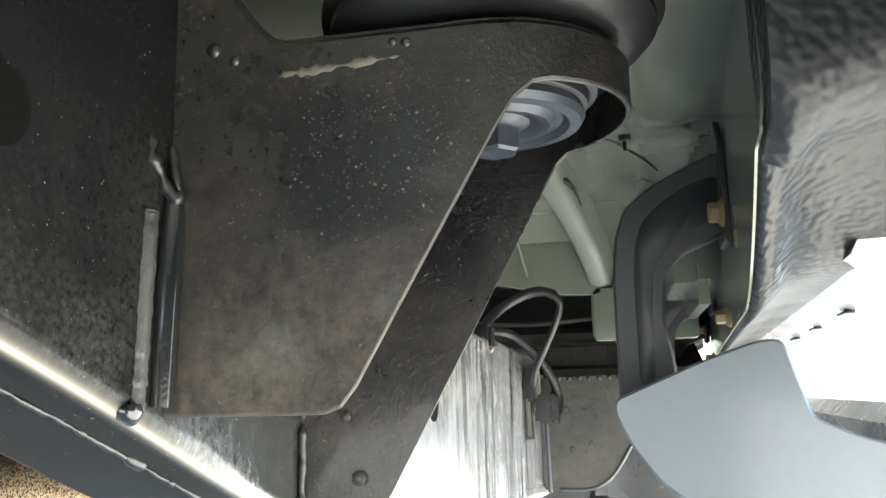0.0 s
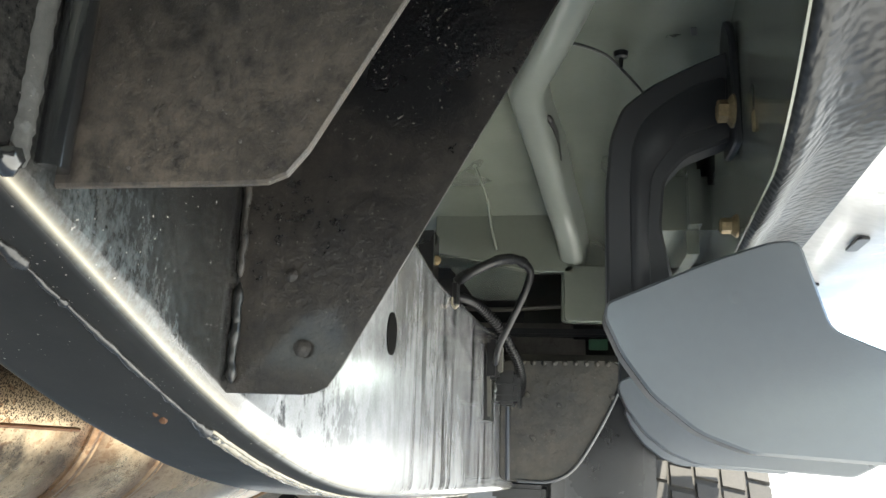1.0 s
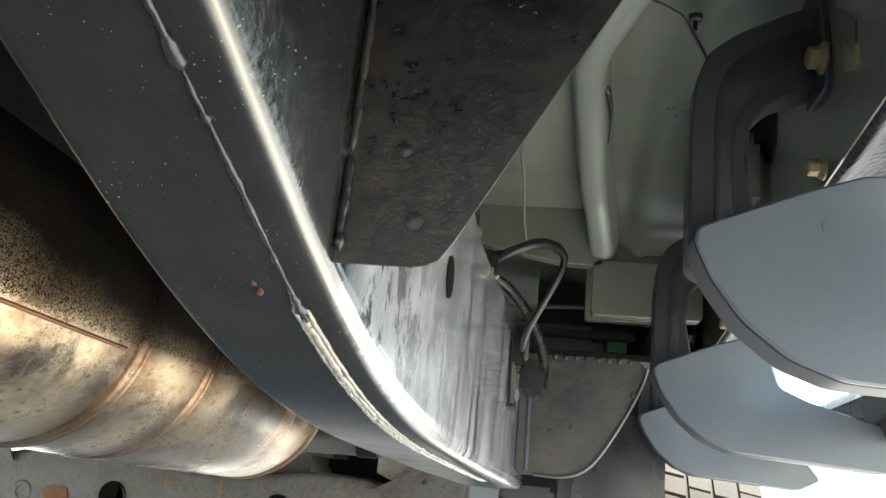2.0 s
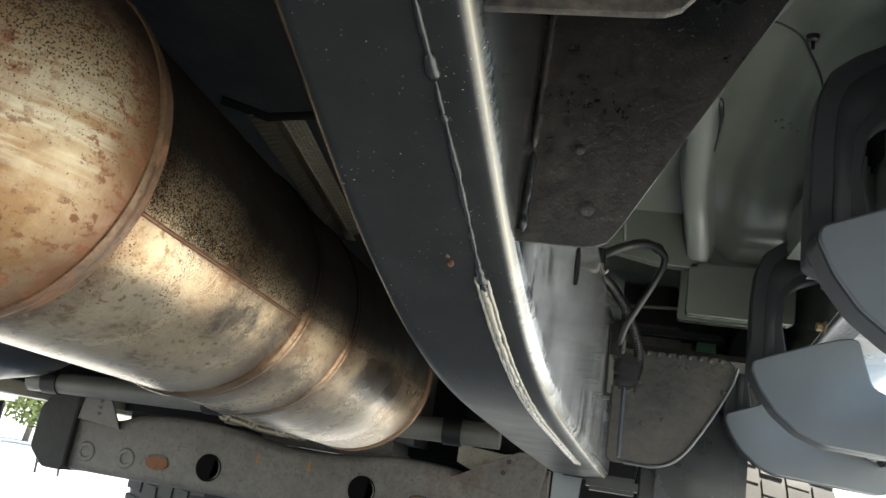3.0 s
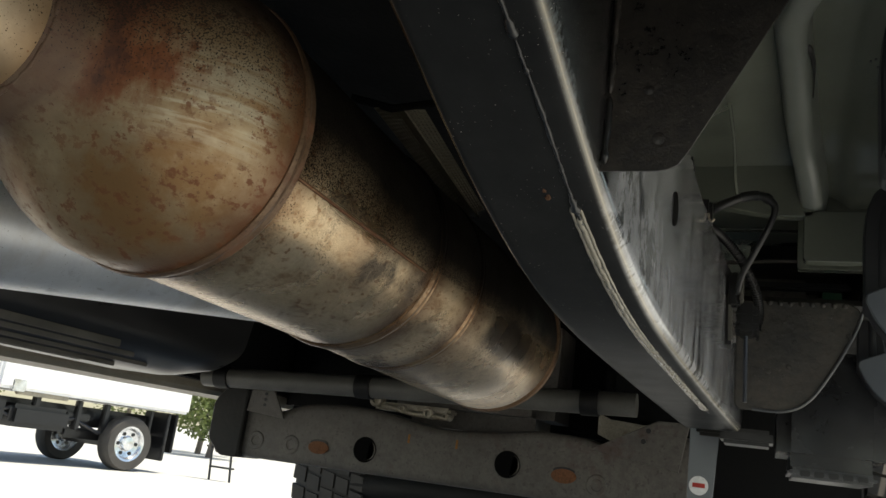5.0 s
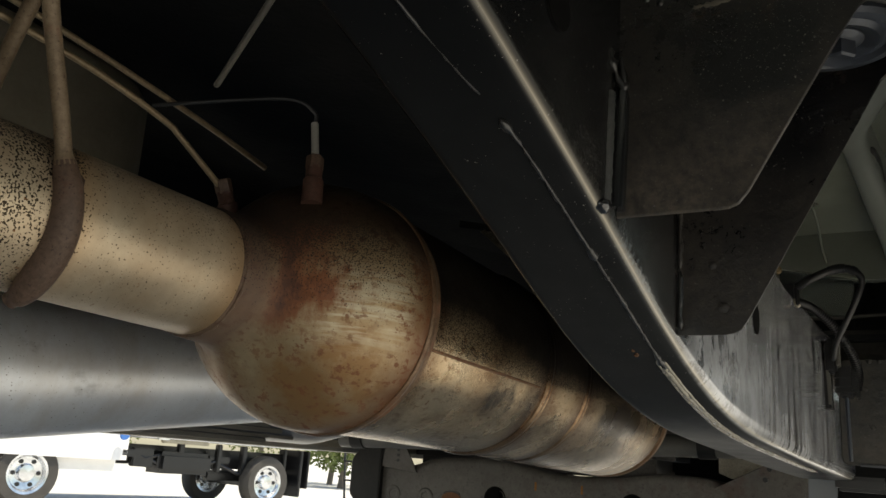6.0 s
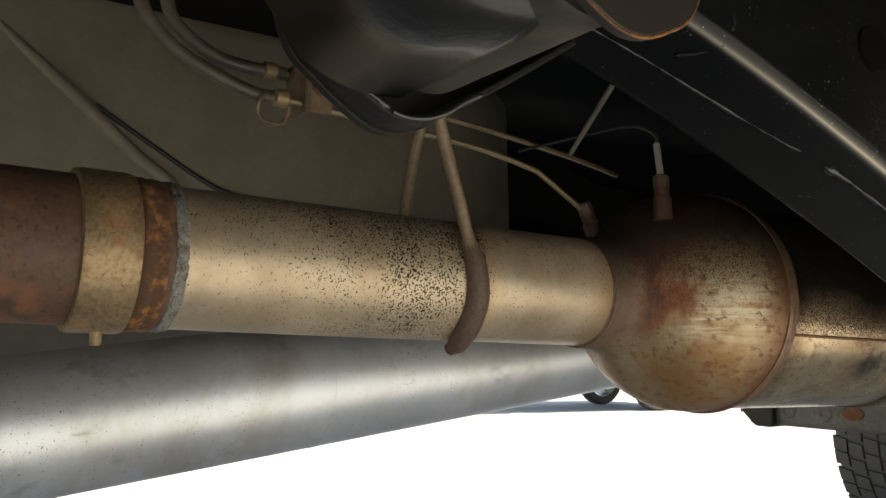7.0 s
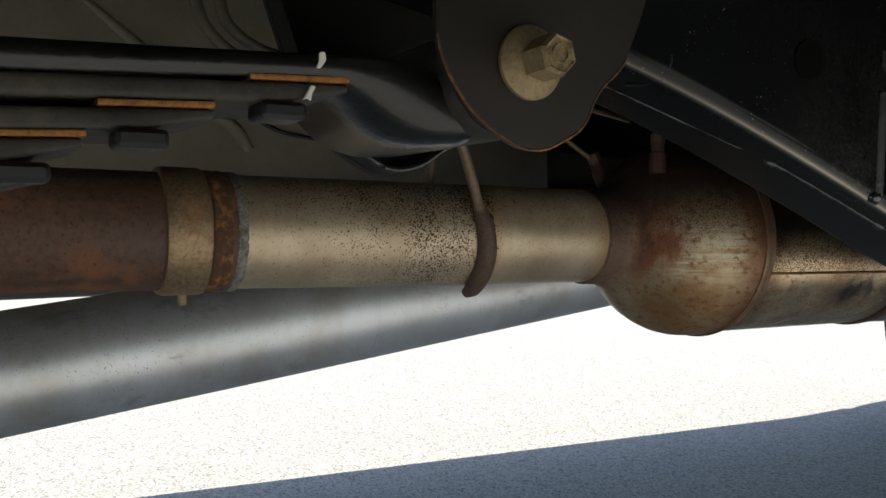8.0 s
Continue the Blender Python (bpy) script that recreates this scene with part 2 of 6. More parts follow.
def streaked(nt, c, r, m):
    """Pale wash painting reflected ground and sky, with dark runs, on the upright face of the rail ahead of the
    bracket; gritty spray behind it; a dust film below; painted highlights by the lower corner.
    """
    ge = nt.nodes.new("ShaderNodeNewGeometry")
    sp = nt.nodes.new("ShaderNodeSeparateXYZ")
    nt.links.new(ge.outputs["Normal"], sp.inputs[0])
    co = nt.nodes.new("ShaderNodeTexCoord")
    po = nt.nodes.new("ShaderNodeSeparateXYZ")
    nt.links.new(co.outputs["Object"], po.inputs[0])
    height = calc(nt, "ADD", po.outputs[2], calc(nt, "MULTIPLY", po.outputs[1], 0.12))
    low = nt.nodes.new("ShaderNodeMapRange")
    low.inputs[1].default_value, low.inputs[2].default_value = 0.68, 0.55
    nt.links.new(height, low.inputs[0])
    face = calc(nt, "MULTIPLY", calc(nt, "SUBTRACT", sp.outputs[0], 0.35), 2.5, True)
    wash = ramp(nt, noise_tex(nt, 18, 7, 0.68, (1, 1, 0.7), 6.0), [(0.36, 0.0), (0.62, 1.0)])
    runs = ramp(nt, noise_tex(nt, 42, 6, 0.65, (1, 1.3, 0.10), 2.6), [(0.50, 1.0), (0.60, 0.08)])
    bite = ramp(nt, noise_tex(nt, 38, 6, 0.7, (1, 1, 0.6), 12.6), [(0.50, 1.0), (0.57, 0.12)])
    grain = ramp(nt, noise_tex(nt, 800, 4, 0.75, seed=5.2), [(0.34, 0.8), (0.56, 1.0)])
    f = calc(nt, "ADD", calc(nt, "ADD", 0.25, calc(nt, "MULTIPLY", wash, 0.4)), calc(nt, "MULTIPLY", low.outputs[0], 0.35))
    f = calc(nt, "MULTIPLY", f, mixc(nt, along(nt, "Y", 0.70, 0.88), (1, 1, 1), runs))
    f = calc(nt, "MULTIPLY", f, mixc(nt, along(nt, "Y", 0.72, 0.56), (1, 1, 1), bite))
    f = calc(nt, "MULTIPLY", f, grain)
    where = calc(nt, "MULTIPLY", calc(nt, "MULTIPLY", along(nt, "Y", 0.485, 0.53), along(nt, "Y", 1.4, 1.2)), face)
    f = calc(nt, "MULTIPLY", f, where)
    # pale blue-grey painted in for the gloss of the upright face
    c = mixc(nt, calc(nt, "MULTIPLY", f, 0.95), c, (0.53, 0.54, 0.56))
    mud = calc(nt, "MULTIPLY", ramp(nt, noise_tex(nt, 60, 5, 0.7, (1, 1, 0.3), 9.1), [(0.55, 0.0), (0.70, 1.0)]), calc(nt, "MULTIPLY", where, along(nt, "Z", 0.53, 0.63)))
    c = mixc(nt, calc(nt, "MULTIPLY", mud, 0.6), c, (0.15, 0.11, 0.07))
    r = calc(nt, "ADD", r, calc(nt, "MULTIPLY", f, 0.06), True)
    # cream highlight painted along the outer lower corner
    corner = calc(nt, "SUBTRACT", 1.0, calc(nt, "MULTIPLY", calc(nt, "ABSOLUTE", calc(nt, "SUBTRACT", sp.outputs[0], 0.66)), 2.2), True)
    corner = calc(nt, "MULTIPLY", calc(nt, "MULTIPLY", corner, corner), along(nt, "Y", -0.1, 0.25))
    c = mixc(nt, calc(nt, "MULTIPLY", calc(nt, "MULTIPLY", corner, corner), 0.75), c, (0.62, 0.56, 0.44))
    r = calc(nt, "ADD", r, calc(nt, "MULTIPLY", corner, 0.05), True)
    # mottled blue-grey sheen painted above the lower corner, between the bracket walls
    rise = nt.nodes.new("ShaderNodeMapRange")
    rise.inputs[1].default_value, rise.inputs[2].default_value = 0.785, 0.70
    nt.links.new(calc(nt, "ADD", po.outputs[2], calc(nt, "MULTIPLY", po.outputs[1], 0.41)), rise.inputs[0])
    sheen = calc(nt, "MULTIPLY", ramp(nt, noise_tex(nt, 230, 6, 0.75, (1, 1, 0.5), 91.0), [(0.40, 0.0), (0.70, 1.0)]), calc(nt, "MULTIPLY", calc(nt, "MULTIPLY", rise.outputs[0], rise.outputs[0]), calc(nt, "MULTIPLY", along(nt, "Y", 0.33, 0.36), along(nt, "Y", 0.47, 0.40))))
    c = mixc(nt, calc(nt, "MULTIPLY", calc(nt, "MULTIPLY", sheen, face), 0.6), c, (0.19, 0.225, 0.24))
    behind = calc(nt, "MULTIPLY", calc(nt, "MULTIPLY", along(nt, "Y", 0.50, 0.47), along(nt, "Y", 0.20, 0.33)), face)
    patchy = ramp(nt, noise_tex(nt, 24, 6, 0.68, seed=63.0), [(0.38, 0.15), (0.62, 1.0)])
    spray = calc(nt, "MULTIPLY", calc(nt, "MULTIPLY", ramp(nt, noise_tex(nt, 300, 7, 0.8, seed=61.0), [(0.40, 0.0), (0.75, 1.0)]), patchy), behind)
    c = mixc(nt, calc(nt, "MULTIPLY", calc(nt, "MULTIPLY", spray, along(nt, "Z", 0.715, 0.60)), 0.42), c, (0.17, 0.162, 0.150))
    dull = along(nt, "Y", 0.42, 0.34)
    under = calc(nt, "MULTIPLY", calc(nt, "SUBTRACT", -0.77, sp.outputs[2]), 9.0, True)
    film = calc(nt, "MULTIPLY", ramp(nt, noise_tex(nt, 30, 6, 0.65, seed=38.0), [(0.2, 0.55), (0.8, 1.0)]), under)
    c = mixc(nt, calc(nt, "MULTIPLY", calc(nt, "MULTIPLY", film, along(nt, "Y", 0.12, 0.45)), 0.10), c, (0.25, 0.255, 0.255))
    r = calc(nt, "ADD", r, calc(nt, "MULTIPLY", film, 0.22), True)
    fleck = ramp(nt, noise_tex(nt, 520, 1, seed=8.5), [(0.745, 0.0), (0.77, 1.0)])
    fleck = calc(nt, "MULTIPLY", fleck, ramp(nt, noise_tex(nt, 25, 3, seed=18.5), [(0.45, 0.1), (0.6, 1.0)]))
    c = mixc(nt, calc(nt, "MULTIPLY", fleck, 0.7), c, (0.35, 0.33, 0.30))
    return c, r, m, calc(nt, "MULTIPLY", behind, calc(nt, "MULTIPLY", noise_tex(nt, 210, 3, 0.6, seed=66.0), 0.7)), calc(nt, "SUBTRACT", 1.0, calc(nt, "ADD", calc(nt, "MULTIPLY", under, 0.96), calc(nt, "MULTIPLY", calc(nt, "MULTIPLY", dull, face), 0.8)), True)


def bracket_dirt(nt, c, r, m):
    """Brown dust over the lower walls, a bare black patch with stuck pale grit below the mount, chips and grime."""
    dust = ramp(nt, noise_tex(nt, 13, 8, 0.66, seed=4.0), [(0.28, 0.30), (0.68, 1.0)])
    fine = ramp(nt, noise_tex(nt, 130, 6, 0.75, seed=24.0), [(0.36, 0.22), (0.60, 1.0)])
    f = calc(nt, "MULTIPLY", calc(nt, "MULTIPLY", dust, fine), calc(nt, "ADD", calc(nt, "MULTIPLY", along(nt, "Z", 0.70, 0.57), 0.78), 0.22))
    bare = calc(nt, "MULTIPLY", calc(nt, "MULTIPLY", along(nt, "X", -0.135, -0.085), along(nt, "X", -0.005, -0.045)), calc(nt, "MULTIPLY", along(nt, "Z", 0.615, 0.655), along(nt, "Z", 0.725, 0.70)))
    bare = ramp(nt, calc(nt, "ADD", calc(nt, "MULTIPLY", bare, 0.75), calc(nt, "MULTIPLY", calc(nt, "SUBTRACT", noise_tex(nt, 34, 7, 0.7, seed=14.0), 0.5), 1.6)), [(0.36, 0.0), (0.62, 1.0)])
    f = calc(nt, "MULTIPLY", f, calc(nt, "SUBTRACT", 1.0, calc(nt, "MULTIPLY", bare, 0.95)))
    f = calc(nt, "MULTIPLY", f, calc(nt, "ADD", calc(nt, "MULTIPLY", along(nt, "Y", 0.46, 0.40), 0.5), 0.5))
    c = mixc(nt, calc(nt, "MULTIPLY", f, 0.62), c, (0.180, 0.154, 0.128))
    rusty = calc(nt, "MULTIPLY", ramp(nt, noise_tex(nt, 48, 6, 0.7, seed=44.0), [(0.56, 0.0), (0.68, 1.0)]), along(nt, "Z", 0.69, 0.725))
    c = mixc(nt, calc(nt, "MULTIPLY", rusty, 0.6), c, (0.10, 0.055, 0.032))
    grit_mask = calc(nt, "ADD", calc(nt, "MULTIPLY", bare, 0.6), calc(nt, "MULTIPLY", ramp(nt, noise_tex(nt, 26, 3, seed=28.0), [(0.42, 0.1), (0.62, 1.0)]), 0.5), True)
    dots = calc(nt, "MULTIPLY", ramp(nt, noise_tex(nt, 430, 2, 0.5, seed=8.0), [(0.67, 0.0), (0.76, 1.0)]), grit_mask)
    c = mixc(nt, calc(nt, "MULTIPLY", dots, 0.75), c, (0.30, 0.28, 0.25))
    r = calc(nt, "ADD", r, calc(nt, "MULTIPLY", f, 0.5), True)
    return c, r, m, calc(nt, "ADD", calc(nt, "MULTIPLY", noise_tex(nt, 260, 5, 0.7, seed=33.0), 0.8), calc(nt, "MULTIPLY", dots, 0.5)), calc(nt, "SUBTRACT", 1.0, calc(nt, "MULTIPLY", f, 0.9), True)


def dome_heat(nt, c, r, m):
    """Brown heat scale on the neck, a red rust run beside it, orange freckles, dull lengthwise scrapes, soot and
    painted shade on the crown.
    """
    field = calc(nt, "MULTIPLY", calc(nt, "SUBTRACT", noise_tex(nt, 30, 8, 0.72, seed=1.5), 0.5), 2.4)
    golden = ramp(nt, noise_tex(nt, 17, 6, 0.65, seed=3.3), [(0.40, 0.0), (0.60, 1.0)])
    c = mixc(nt, calc(nt, "MULTIPLY", golden, 0.85), c, (0.235, 0.120, 0.042))
    edge = calc(nt, "ADD", along(nt, "Y", 0.385, 0.425), calc(nt, "MULTIPLY", field, 0.5), True)
    c = mixc(nt, calc(nt, "MULTIPLY", calc(nt, "MULTIPLY", edge, along(nt, "Y", 0.370, 0.400)), 0.85), c, (0.145, 0.056, 0.024))
    zone = calc(nt, "MULTIPLY", calc(nt, "MULTIPLY", along(nt, "Y", 0.328, 0.345), along(nt, "Y", 0.408, 0.388)), calc(nt, "MULTIPLY", along(nt, "Z", 0.478, 0.505), along(nt, "Z", 0.562, 0.535)))
    scrape = calc(nt, "MULTIPLY", ramp(nt, noise_tex(nt, 190, 5, 0.62, (0.10, 0.06, 1), 2.2), [(0.45, 0.0), (0.56, 1.0)]), calc(nt, "ADD", zone, calc(nt, "MULTIPLY", calc(nt, "MULTIPLY", field, 0.6), zone), True))
    c = mixc(nt, calc(nt, "MULTIPLY", scrape, 0.8), c, (0.50, 0.44, 0.32))
    band = calc(nt, "MULTIPLY", along(nt, "Y", 0.300, 0.318), along(nt, "Y", 0.372, 0.322))
    band = calc(nt, "MULTIPLY", band, along(nt, "Z", 0.455, 0.53))
    blot = calc(nt, "ADD", noise_tex(nt, 40, 9, 0.74, (1, 1, 0.55), 7.7), calc(nt, "MULTIPLY", calc(nt, "SUBTRACT", band, 0.5), 0.46))
    red = ramp(nt, blot, [(0.44, 0.0), (0.64, 1.0)])
    c = mixc(nt, calc(nt, "MULTIPLY", red, 0.9), c, (0.195, 0.055, 0.016))
    c = mixc(nt, calc(nt, "MULTIPLY", ramp(nt, blot, [(0.66, 0.0), (0.76, 1.0)]), 0.8), c, (0.055, 0.018, 0.011))
    patch = ramp(nt, noise_tex(nt, 21, 4, seed=7.6), [(0.38, 0.12), (0.55, 1.0)])
    fr = calc(nt, "MULTIPLY", ramp(nt, noise_tex(nt, 150, 6, 0.65, (1, 0.6, 1), 6.6), [(0.535, 0.0), (0.60, 1.0)]), patch)
    c = mixc(nt, calc(nt, "MULTIPLY", fr, 0.9), c, (0.155, 0.050, 0.014))
    dots = ramp(nt, noise_tex(nt, 300, 3, 0.6, seed=16.6), [(0.66, 0.0), (0.72, 1.0)])
    c = mixc(nt, calc(nt, "MULTIPLY", dots, 0.45), c, (0.09, 0.04, 0.018))
    neck = calc(nt, "ADD", along(nt, "Y", 0.330, 0.303), calc(nt, "MULTIPLY", field, 0.3), True)
    neck = calc(nt, "MULTIPLY", neck, along(nt, "Y", 0.345, 0.318))
    c = mixc(nt, calc(nt, "MULTIPLY", neck, 0.85), c, (0.085, 0.050, 0.036))
    # crown darkened by height: soot and upper-side shade in one colour
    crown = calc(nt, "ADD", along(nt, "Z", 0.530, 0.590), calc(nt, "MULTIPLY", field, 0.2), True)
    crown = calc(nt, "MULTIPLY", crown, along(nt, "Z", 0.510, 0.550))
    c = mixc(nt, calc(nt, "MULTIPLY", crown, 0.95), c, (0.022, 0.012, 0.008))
    scale = calc(nt, "MAXIMUM", calc(nt, "MULTIPLY", red, 0.8), calc(nt, "MAXIMUM", neck, fr))
    r = calc(nt, "ADD", r, calc(nt, "MULTIPLY", scale, 0.25), True)
    m = calc(nt, "MULTIPLY", m, calc(nt, "SUBTRACT", 1.0, calc(nt, "MULTIPLY", calc(nt, "MAXIMUM", scale, crown), 0.8), True))
    c, f = specks(nt, c, calc(nt, "MULTIPLY", along(nt, "Z", 0.50, 0.58), 0.9), 760.0)
    return c, r, m


M = {}
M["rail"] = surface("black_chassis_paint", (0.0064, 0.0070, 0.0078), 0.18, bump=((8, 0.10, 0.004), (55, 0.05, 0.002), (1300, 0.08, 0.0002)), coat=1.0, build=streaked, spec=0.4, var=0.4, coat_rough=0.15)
M["bracket"] = surface("dusty_black_steel", (0.0042, 0.0046, 0.0058), 0.26, bump=((26, 0.15, 0.006), (80, 0.16, 0.003), (620, 0.4, 0.0008)), coat=0.3, build=bracket_dirt)
M["weld"] = surface("wax_coated_weld", (0.014, 0.014, 0.014), 0.32, bump=((160, 0.5, 0.002),), coat=0.4)
M["pipe"] = surface("stainless_exhaust_steel", (0.57, 0.47, 0.34), 0.43, 0.6, bump=((160, 0.08, 0.001), (700, 0.25, 0.0005)), build=pipe_soot)
M["canister"] = surface("heat_tanned_steel", (0.76, 0.60, 0.40), 0.28, 0.85, bump=((45, 0.1, 0.003), (600, 0.2, 0.0005)), build=can_soot_shade)
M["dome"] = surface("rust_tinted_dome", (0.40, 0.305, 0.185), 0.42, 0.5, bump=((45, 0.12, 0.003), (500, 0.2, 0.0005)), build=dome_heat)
M["rustpipe"] = surface("rusted_steel_pipe", (0.115, 0.066, 0.046), 0.62, 0.15, bump=((220, 0.6, 0.001),), build=rust_over(0.75, 36, (0.20, 0.08, 0.035)))
M["hanger"] = surface("dusty_brown_steel", (0.019, 0.0145, 0.011), 0.5, bump=((60, 0.1, 0.002), (500, 0.2, 0.0005)))
M["splash"] = surface("dried_mud_splash", (0.135, 0.118, 0.095), 0.8, bump=((300, 0.6, 0.001),))
M["rim"] = surface("brown_heat_scale", (0.23, 0.14, 0.08), 0.5, 0.45, bump=((300, 0.4, 0.001),), build=rust_over(0.5, 60, (0.17, 0.08, 0.035)))
M["ring"] = surface("brown_rolled_seam", (0.20, 0.125, 0.075), 0.42, 0.5, bump=((300, 0.4, 0.001),), build=rust_over(0.5, 60, (0.14, 0.06, 0.028)))
M["rust"] = surface("dark_crusted_rust", (0.085, 0.042, 0.024), 0.85, bump=((300, 0.6, 0.001),), build=rust_over(0.75, 170, (0.32, 0.14, 0.045)))
M["clamp"] = surface("tarnished_clamp_steel", (0.36, 0.26, 0.15), 0.45, 0.6, bump=((300, 0.2, 0.0006),), build=rust_over(0.55, 60, (0.25, 0.10, 0.03)))
M["rod"] = surface("browned_steel_rod", (0.21, 0.155, 0.10), 0.55, 0.3, bump=((300, 0.4, 0.0008),), build=rust_over(0.45, 60, (0.14, 0.06, 0.03)))
M["foot"] = surface("red_brown_scaled_rod", (0.105, 0.066, 0.046), 0.6, 0.15, bump=((300, 0.5, 0.0008),), build=rust_over(0.6, 60, (0.085, 0.035, 0.02)))
M["boss"] = surface("dark_red_sensor_boss", (0.075, 0.034, 0.024), 0.6, 0.2, bump=((300, 0.4, 0.0008),), build=rust_over(0.5, 80, (0.05, 0.022, 0.014)))
M["braid"] = surface("pale_braided_sleeve", (0.42, 0.41, 0.38), 0.5, 0.3, bump=((900, 0.6, 0.0006),))
M["line"] = surface("dusty_tan_steel_line", (0.25, 0.19, 0.115), 0.42, 0.35, bump=((300, 0.3, 0.0006),), build=rust_over(0.3, 60, (0.12, 0.06, 0.03)))
M["shaft"] = surface("brushed_aluminium_tube", (0.68, 0.70, 0.73), 0.40, 0.66, bump=((25, 0.05, 0.002), (500, 0.15, 0.0004)), build=shaft_marks, var=0.4)
M["floor"] = surface("grey_green_primer_paint", (0.148, 0.161, 0.134), 0.22, bump=((7, 0.12, 0.006),), coat=0.35, var=0.3)
# floor primer in a lighter copy, painting the reflection under the rib
M["rib"] = surface("lightened_grey_green_primer", (0.19, 0.205, 0.185), 0.3, bump=((9, 0.1, 0.005),), coat=0.2, var=0.3)
M["tank"] = surface("grey_plastic_shield", (0.26, 0.23, 0.175), 0.45, bump=((12, 0.1, 0.005), (500, 0.15, 0.0005)), build=dusty(0.35, (0.17, 0.14, 0.09)), var=0.7)
M["under"] = surface("pebbled_undercoat", (0.013, 0.0145, 0.0165), 0.42, bump=((215, 0.5, 0.0022, 0), (30, 0.10, 0.004, 1), (420, 0.15, 0.0006)), spec=0.4)
M["white"] = surface("white_body_paint", (0.78, 0.78, 0.78), 0.25, coat=0.4)
M["silver"] = surface("silver_grey_powder_coat", (0.118, 0.131, 0.145), 0.29, 0.25, bump=((900, 0.15, 0.0004),), coat=0.2, var=0.3)
M["black"] = surface("black_plastic", (0.014, 0.014, 0.015), 0.32, bump=((500, 0.2, 0.0004),), var=0.5)
M["armgrey"] = surface("charcoal_powder_coat", (0.0195, 0.021, 0.0250), 0.5, bump=((700, 0.2, 0.0004),), var=0.4)
M["rubber"] = surface("black_rubber", (0.012, 0.0125, 0.014), 0.42, bump=((400, 0.3, 0.0006),))
M["liner"] = surface("dirty_wheel_liner_plastic", (0.024, 0.025, 0.025), 0.5, bump=((34, 0.5, 0.007), (120, 0.35, 0.002), (420, 0.3, 0.0008)), build=dusty(0.55, (0.115, 0.100, 0.080)))
M["hose"] = surface("dusty_rubber_hose", (0.045, 0.039, 0.030), 0.4, bump=((300, 0.3, 0.0006),), build=dusty(0.5, (0.14, 0.115, 0.08)))
M["zinc"] = surface("yellow_zinc_bolt", (0.30, 0.225, 0.12), 0.55, 0.4, bump=((420, 0.5, 0.0008),), build=rust_over(0.35, 90, (0.10, 0.06, 0.03)))
M["steel"] = surface("grey_zinc_washer", (0.044, 0.050, 0.062), 0.32, 0.35, bump=((300, 0.2, 0.0006),))
M["leaf"] = surface("painted_spring_steel", (0.016, 0.017, 0.017), 0.48, bump=((40, 0.25, 0.002), (400, 0.4, 0.0008)), build=dusty(0.45, (0.12, 0.10, 0.07)), spec=0.35)
M["eye"] = surface("oily_black_spring_eye", (0.0055, 0.0058, 0.0055), 0.36, bump=((18, 0.25, 0.006), (60, 0.3, 0.003), (420, 0.3, 0.0008)), coat=0.35, build=dusty(0.07, (0.10, 0.085, 0.06)), spec=0.3, coat_rough=0.16)
M["casting"] = surface("black_cast_steel", (0.006, 0.006, 0.006), 0.55, bump=((60, 0.3, 0.004), (300, 0.3, 0.001)), spec=0.3, build=dusty(0.04))
M["member"] = surface("grey_dirty_crossmember", (0.125, 0.114, 0.100), 0.5, bump=((60, 0.3, 0.002), (400, 0.3, 0.0008)), build=rust_over(0.4, 16, (0.10, 0.07, 0.06)))
M["grit"] = surface("pale_road_grit", (0.07, 0.066, 0.06), 0.3, coat=0.3)
M["gloss"] = surface("waxed_black_paint", (0.012, 0.013, 0.014), 0.12, bump=((420, 0.3, 0.0006),), coat=1.0)
M["wax"] = surface("grey_cavity_wax", (0.020, 0.022, 0.023), 0.4, bump=((160, 0.6, 0.002), (60, 0.4, 0.003), (420, 0.4, 0.0008)), coat=0.35, build=dusty(0.75, (0.105, 0.105, 0.10)))
M["orange"] = surface("orange_rust", (0.36, 0.15, 0.035), 0.85, bump=((300, 0.6, 0.001),), build=rust_over(0.5, 90, (0.12, 0.05, 0.018)))
M["slot"] = surface("red_brown_rust", (0.21, 0.085, 0.035), 0.8, bump=((200, 0.6, 0.002),), build=rust_over(0.5, 70, (0.10, 0.045, 0.02)))
M["alu"] = surface("weathered_cast_aluminium", (0.42, 0.38, 0.30), 0.5, 0.4, bump=((90, 0.4, 0.002), (400, 0.3, 0.0008)), build=rust_over(0.35, 50, (0.16, 0.11, 0.06)))
M["tubegrey"] = surface("dull_painted_tube", (0.10, 0.095, 0.083), 0.45, bump=((300, 0.3, 0.0008),))
# cream base colour paints the gloss that runs along the seam
M["seamwax"] = surface("gleam_painted_seam_weld", (0.30, 0.27, 0.21), 0.22, bump=((140, 0.6, 0.002),), coat=0.7)
M["hole"] = surface("unlit_hollow", (0.003, 0.003, 0.003), 0.9, spec=0.1)
M["crust"] = surface("grey_weld_crust", (0.34, 0.33, 0.30), 0.6, 0.3, bump=((350, 1.0, 0.002),), build=rust_over(0.7, 110, (0.09, 0.07, 0.05)))
M["paint"] = surface("white_paint_mark", (0.75, 0.73, 0.66), 0.6)
# near-black stand-in for shade in hollows and on unseen panels
M["dark"] = surface("near_black_shade_fill", (0.007, 0.007, 0.007), 0.75, bump=((90, 0.4, 0.003),), spec=0.15)
M["grey"] = surface("smoke_grey_plastic", (0.075, 0.078, 0.082), 0.4, bump=((500, 0.15, 0.0004),), coat=0.1)
M["box"] = surface("dark_grey_glossy_plastic", (0.022, 0.0235, 0.026), 0.26, bump=((14, 0.12, 0.004), (500, 0.12, 0.0004)), coat=0.3)
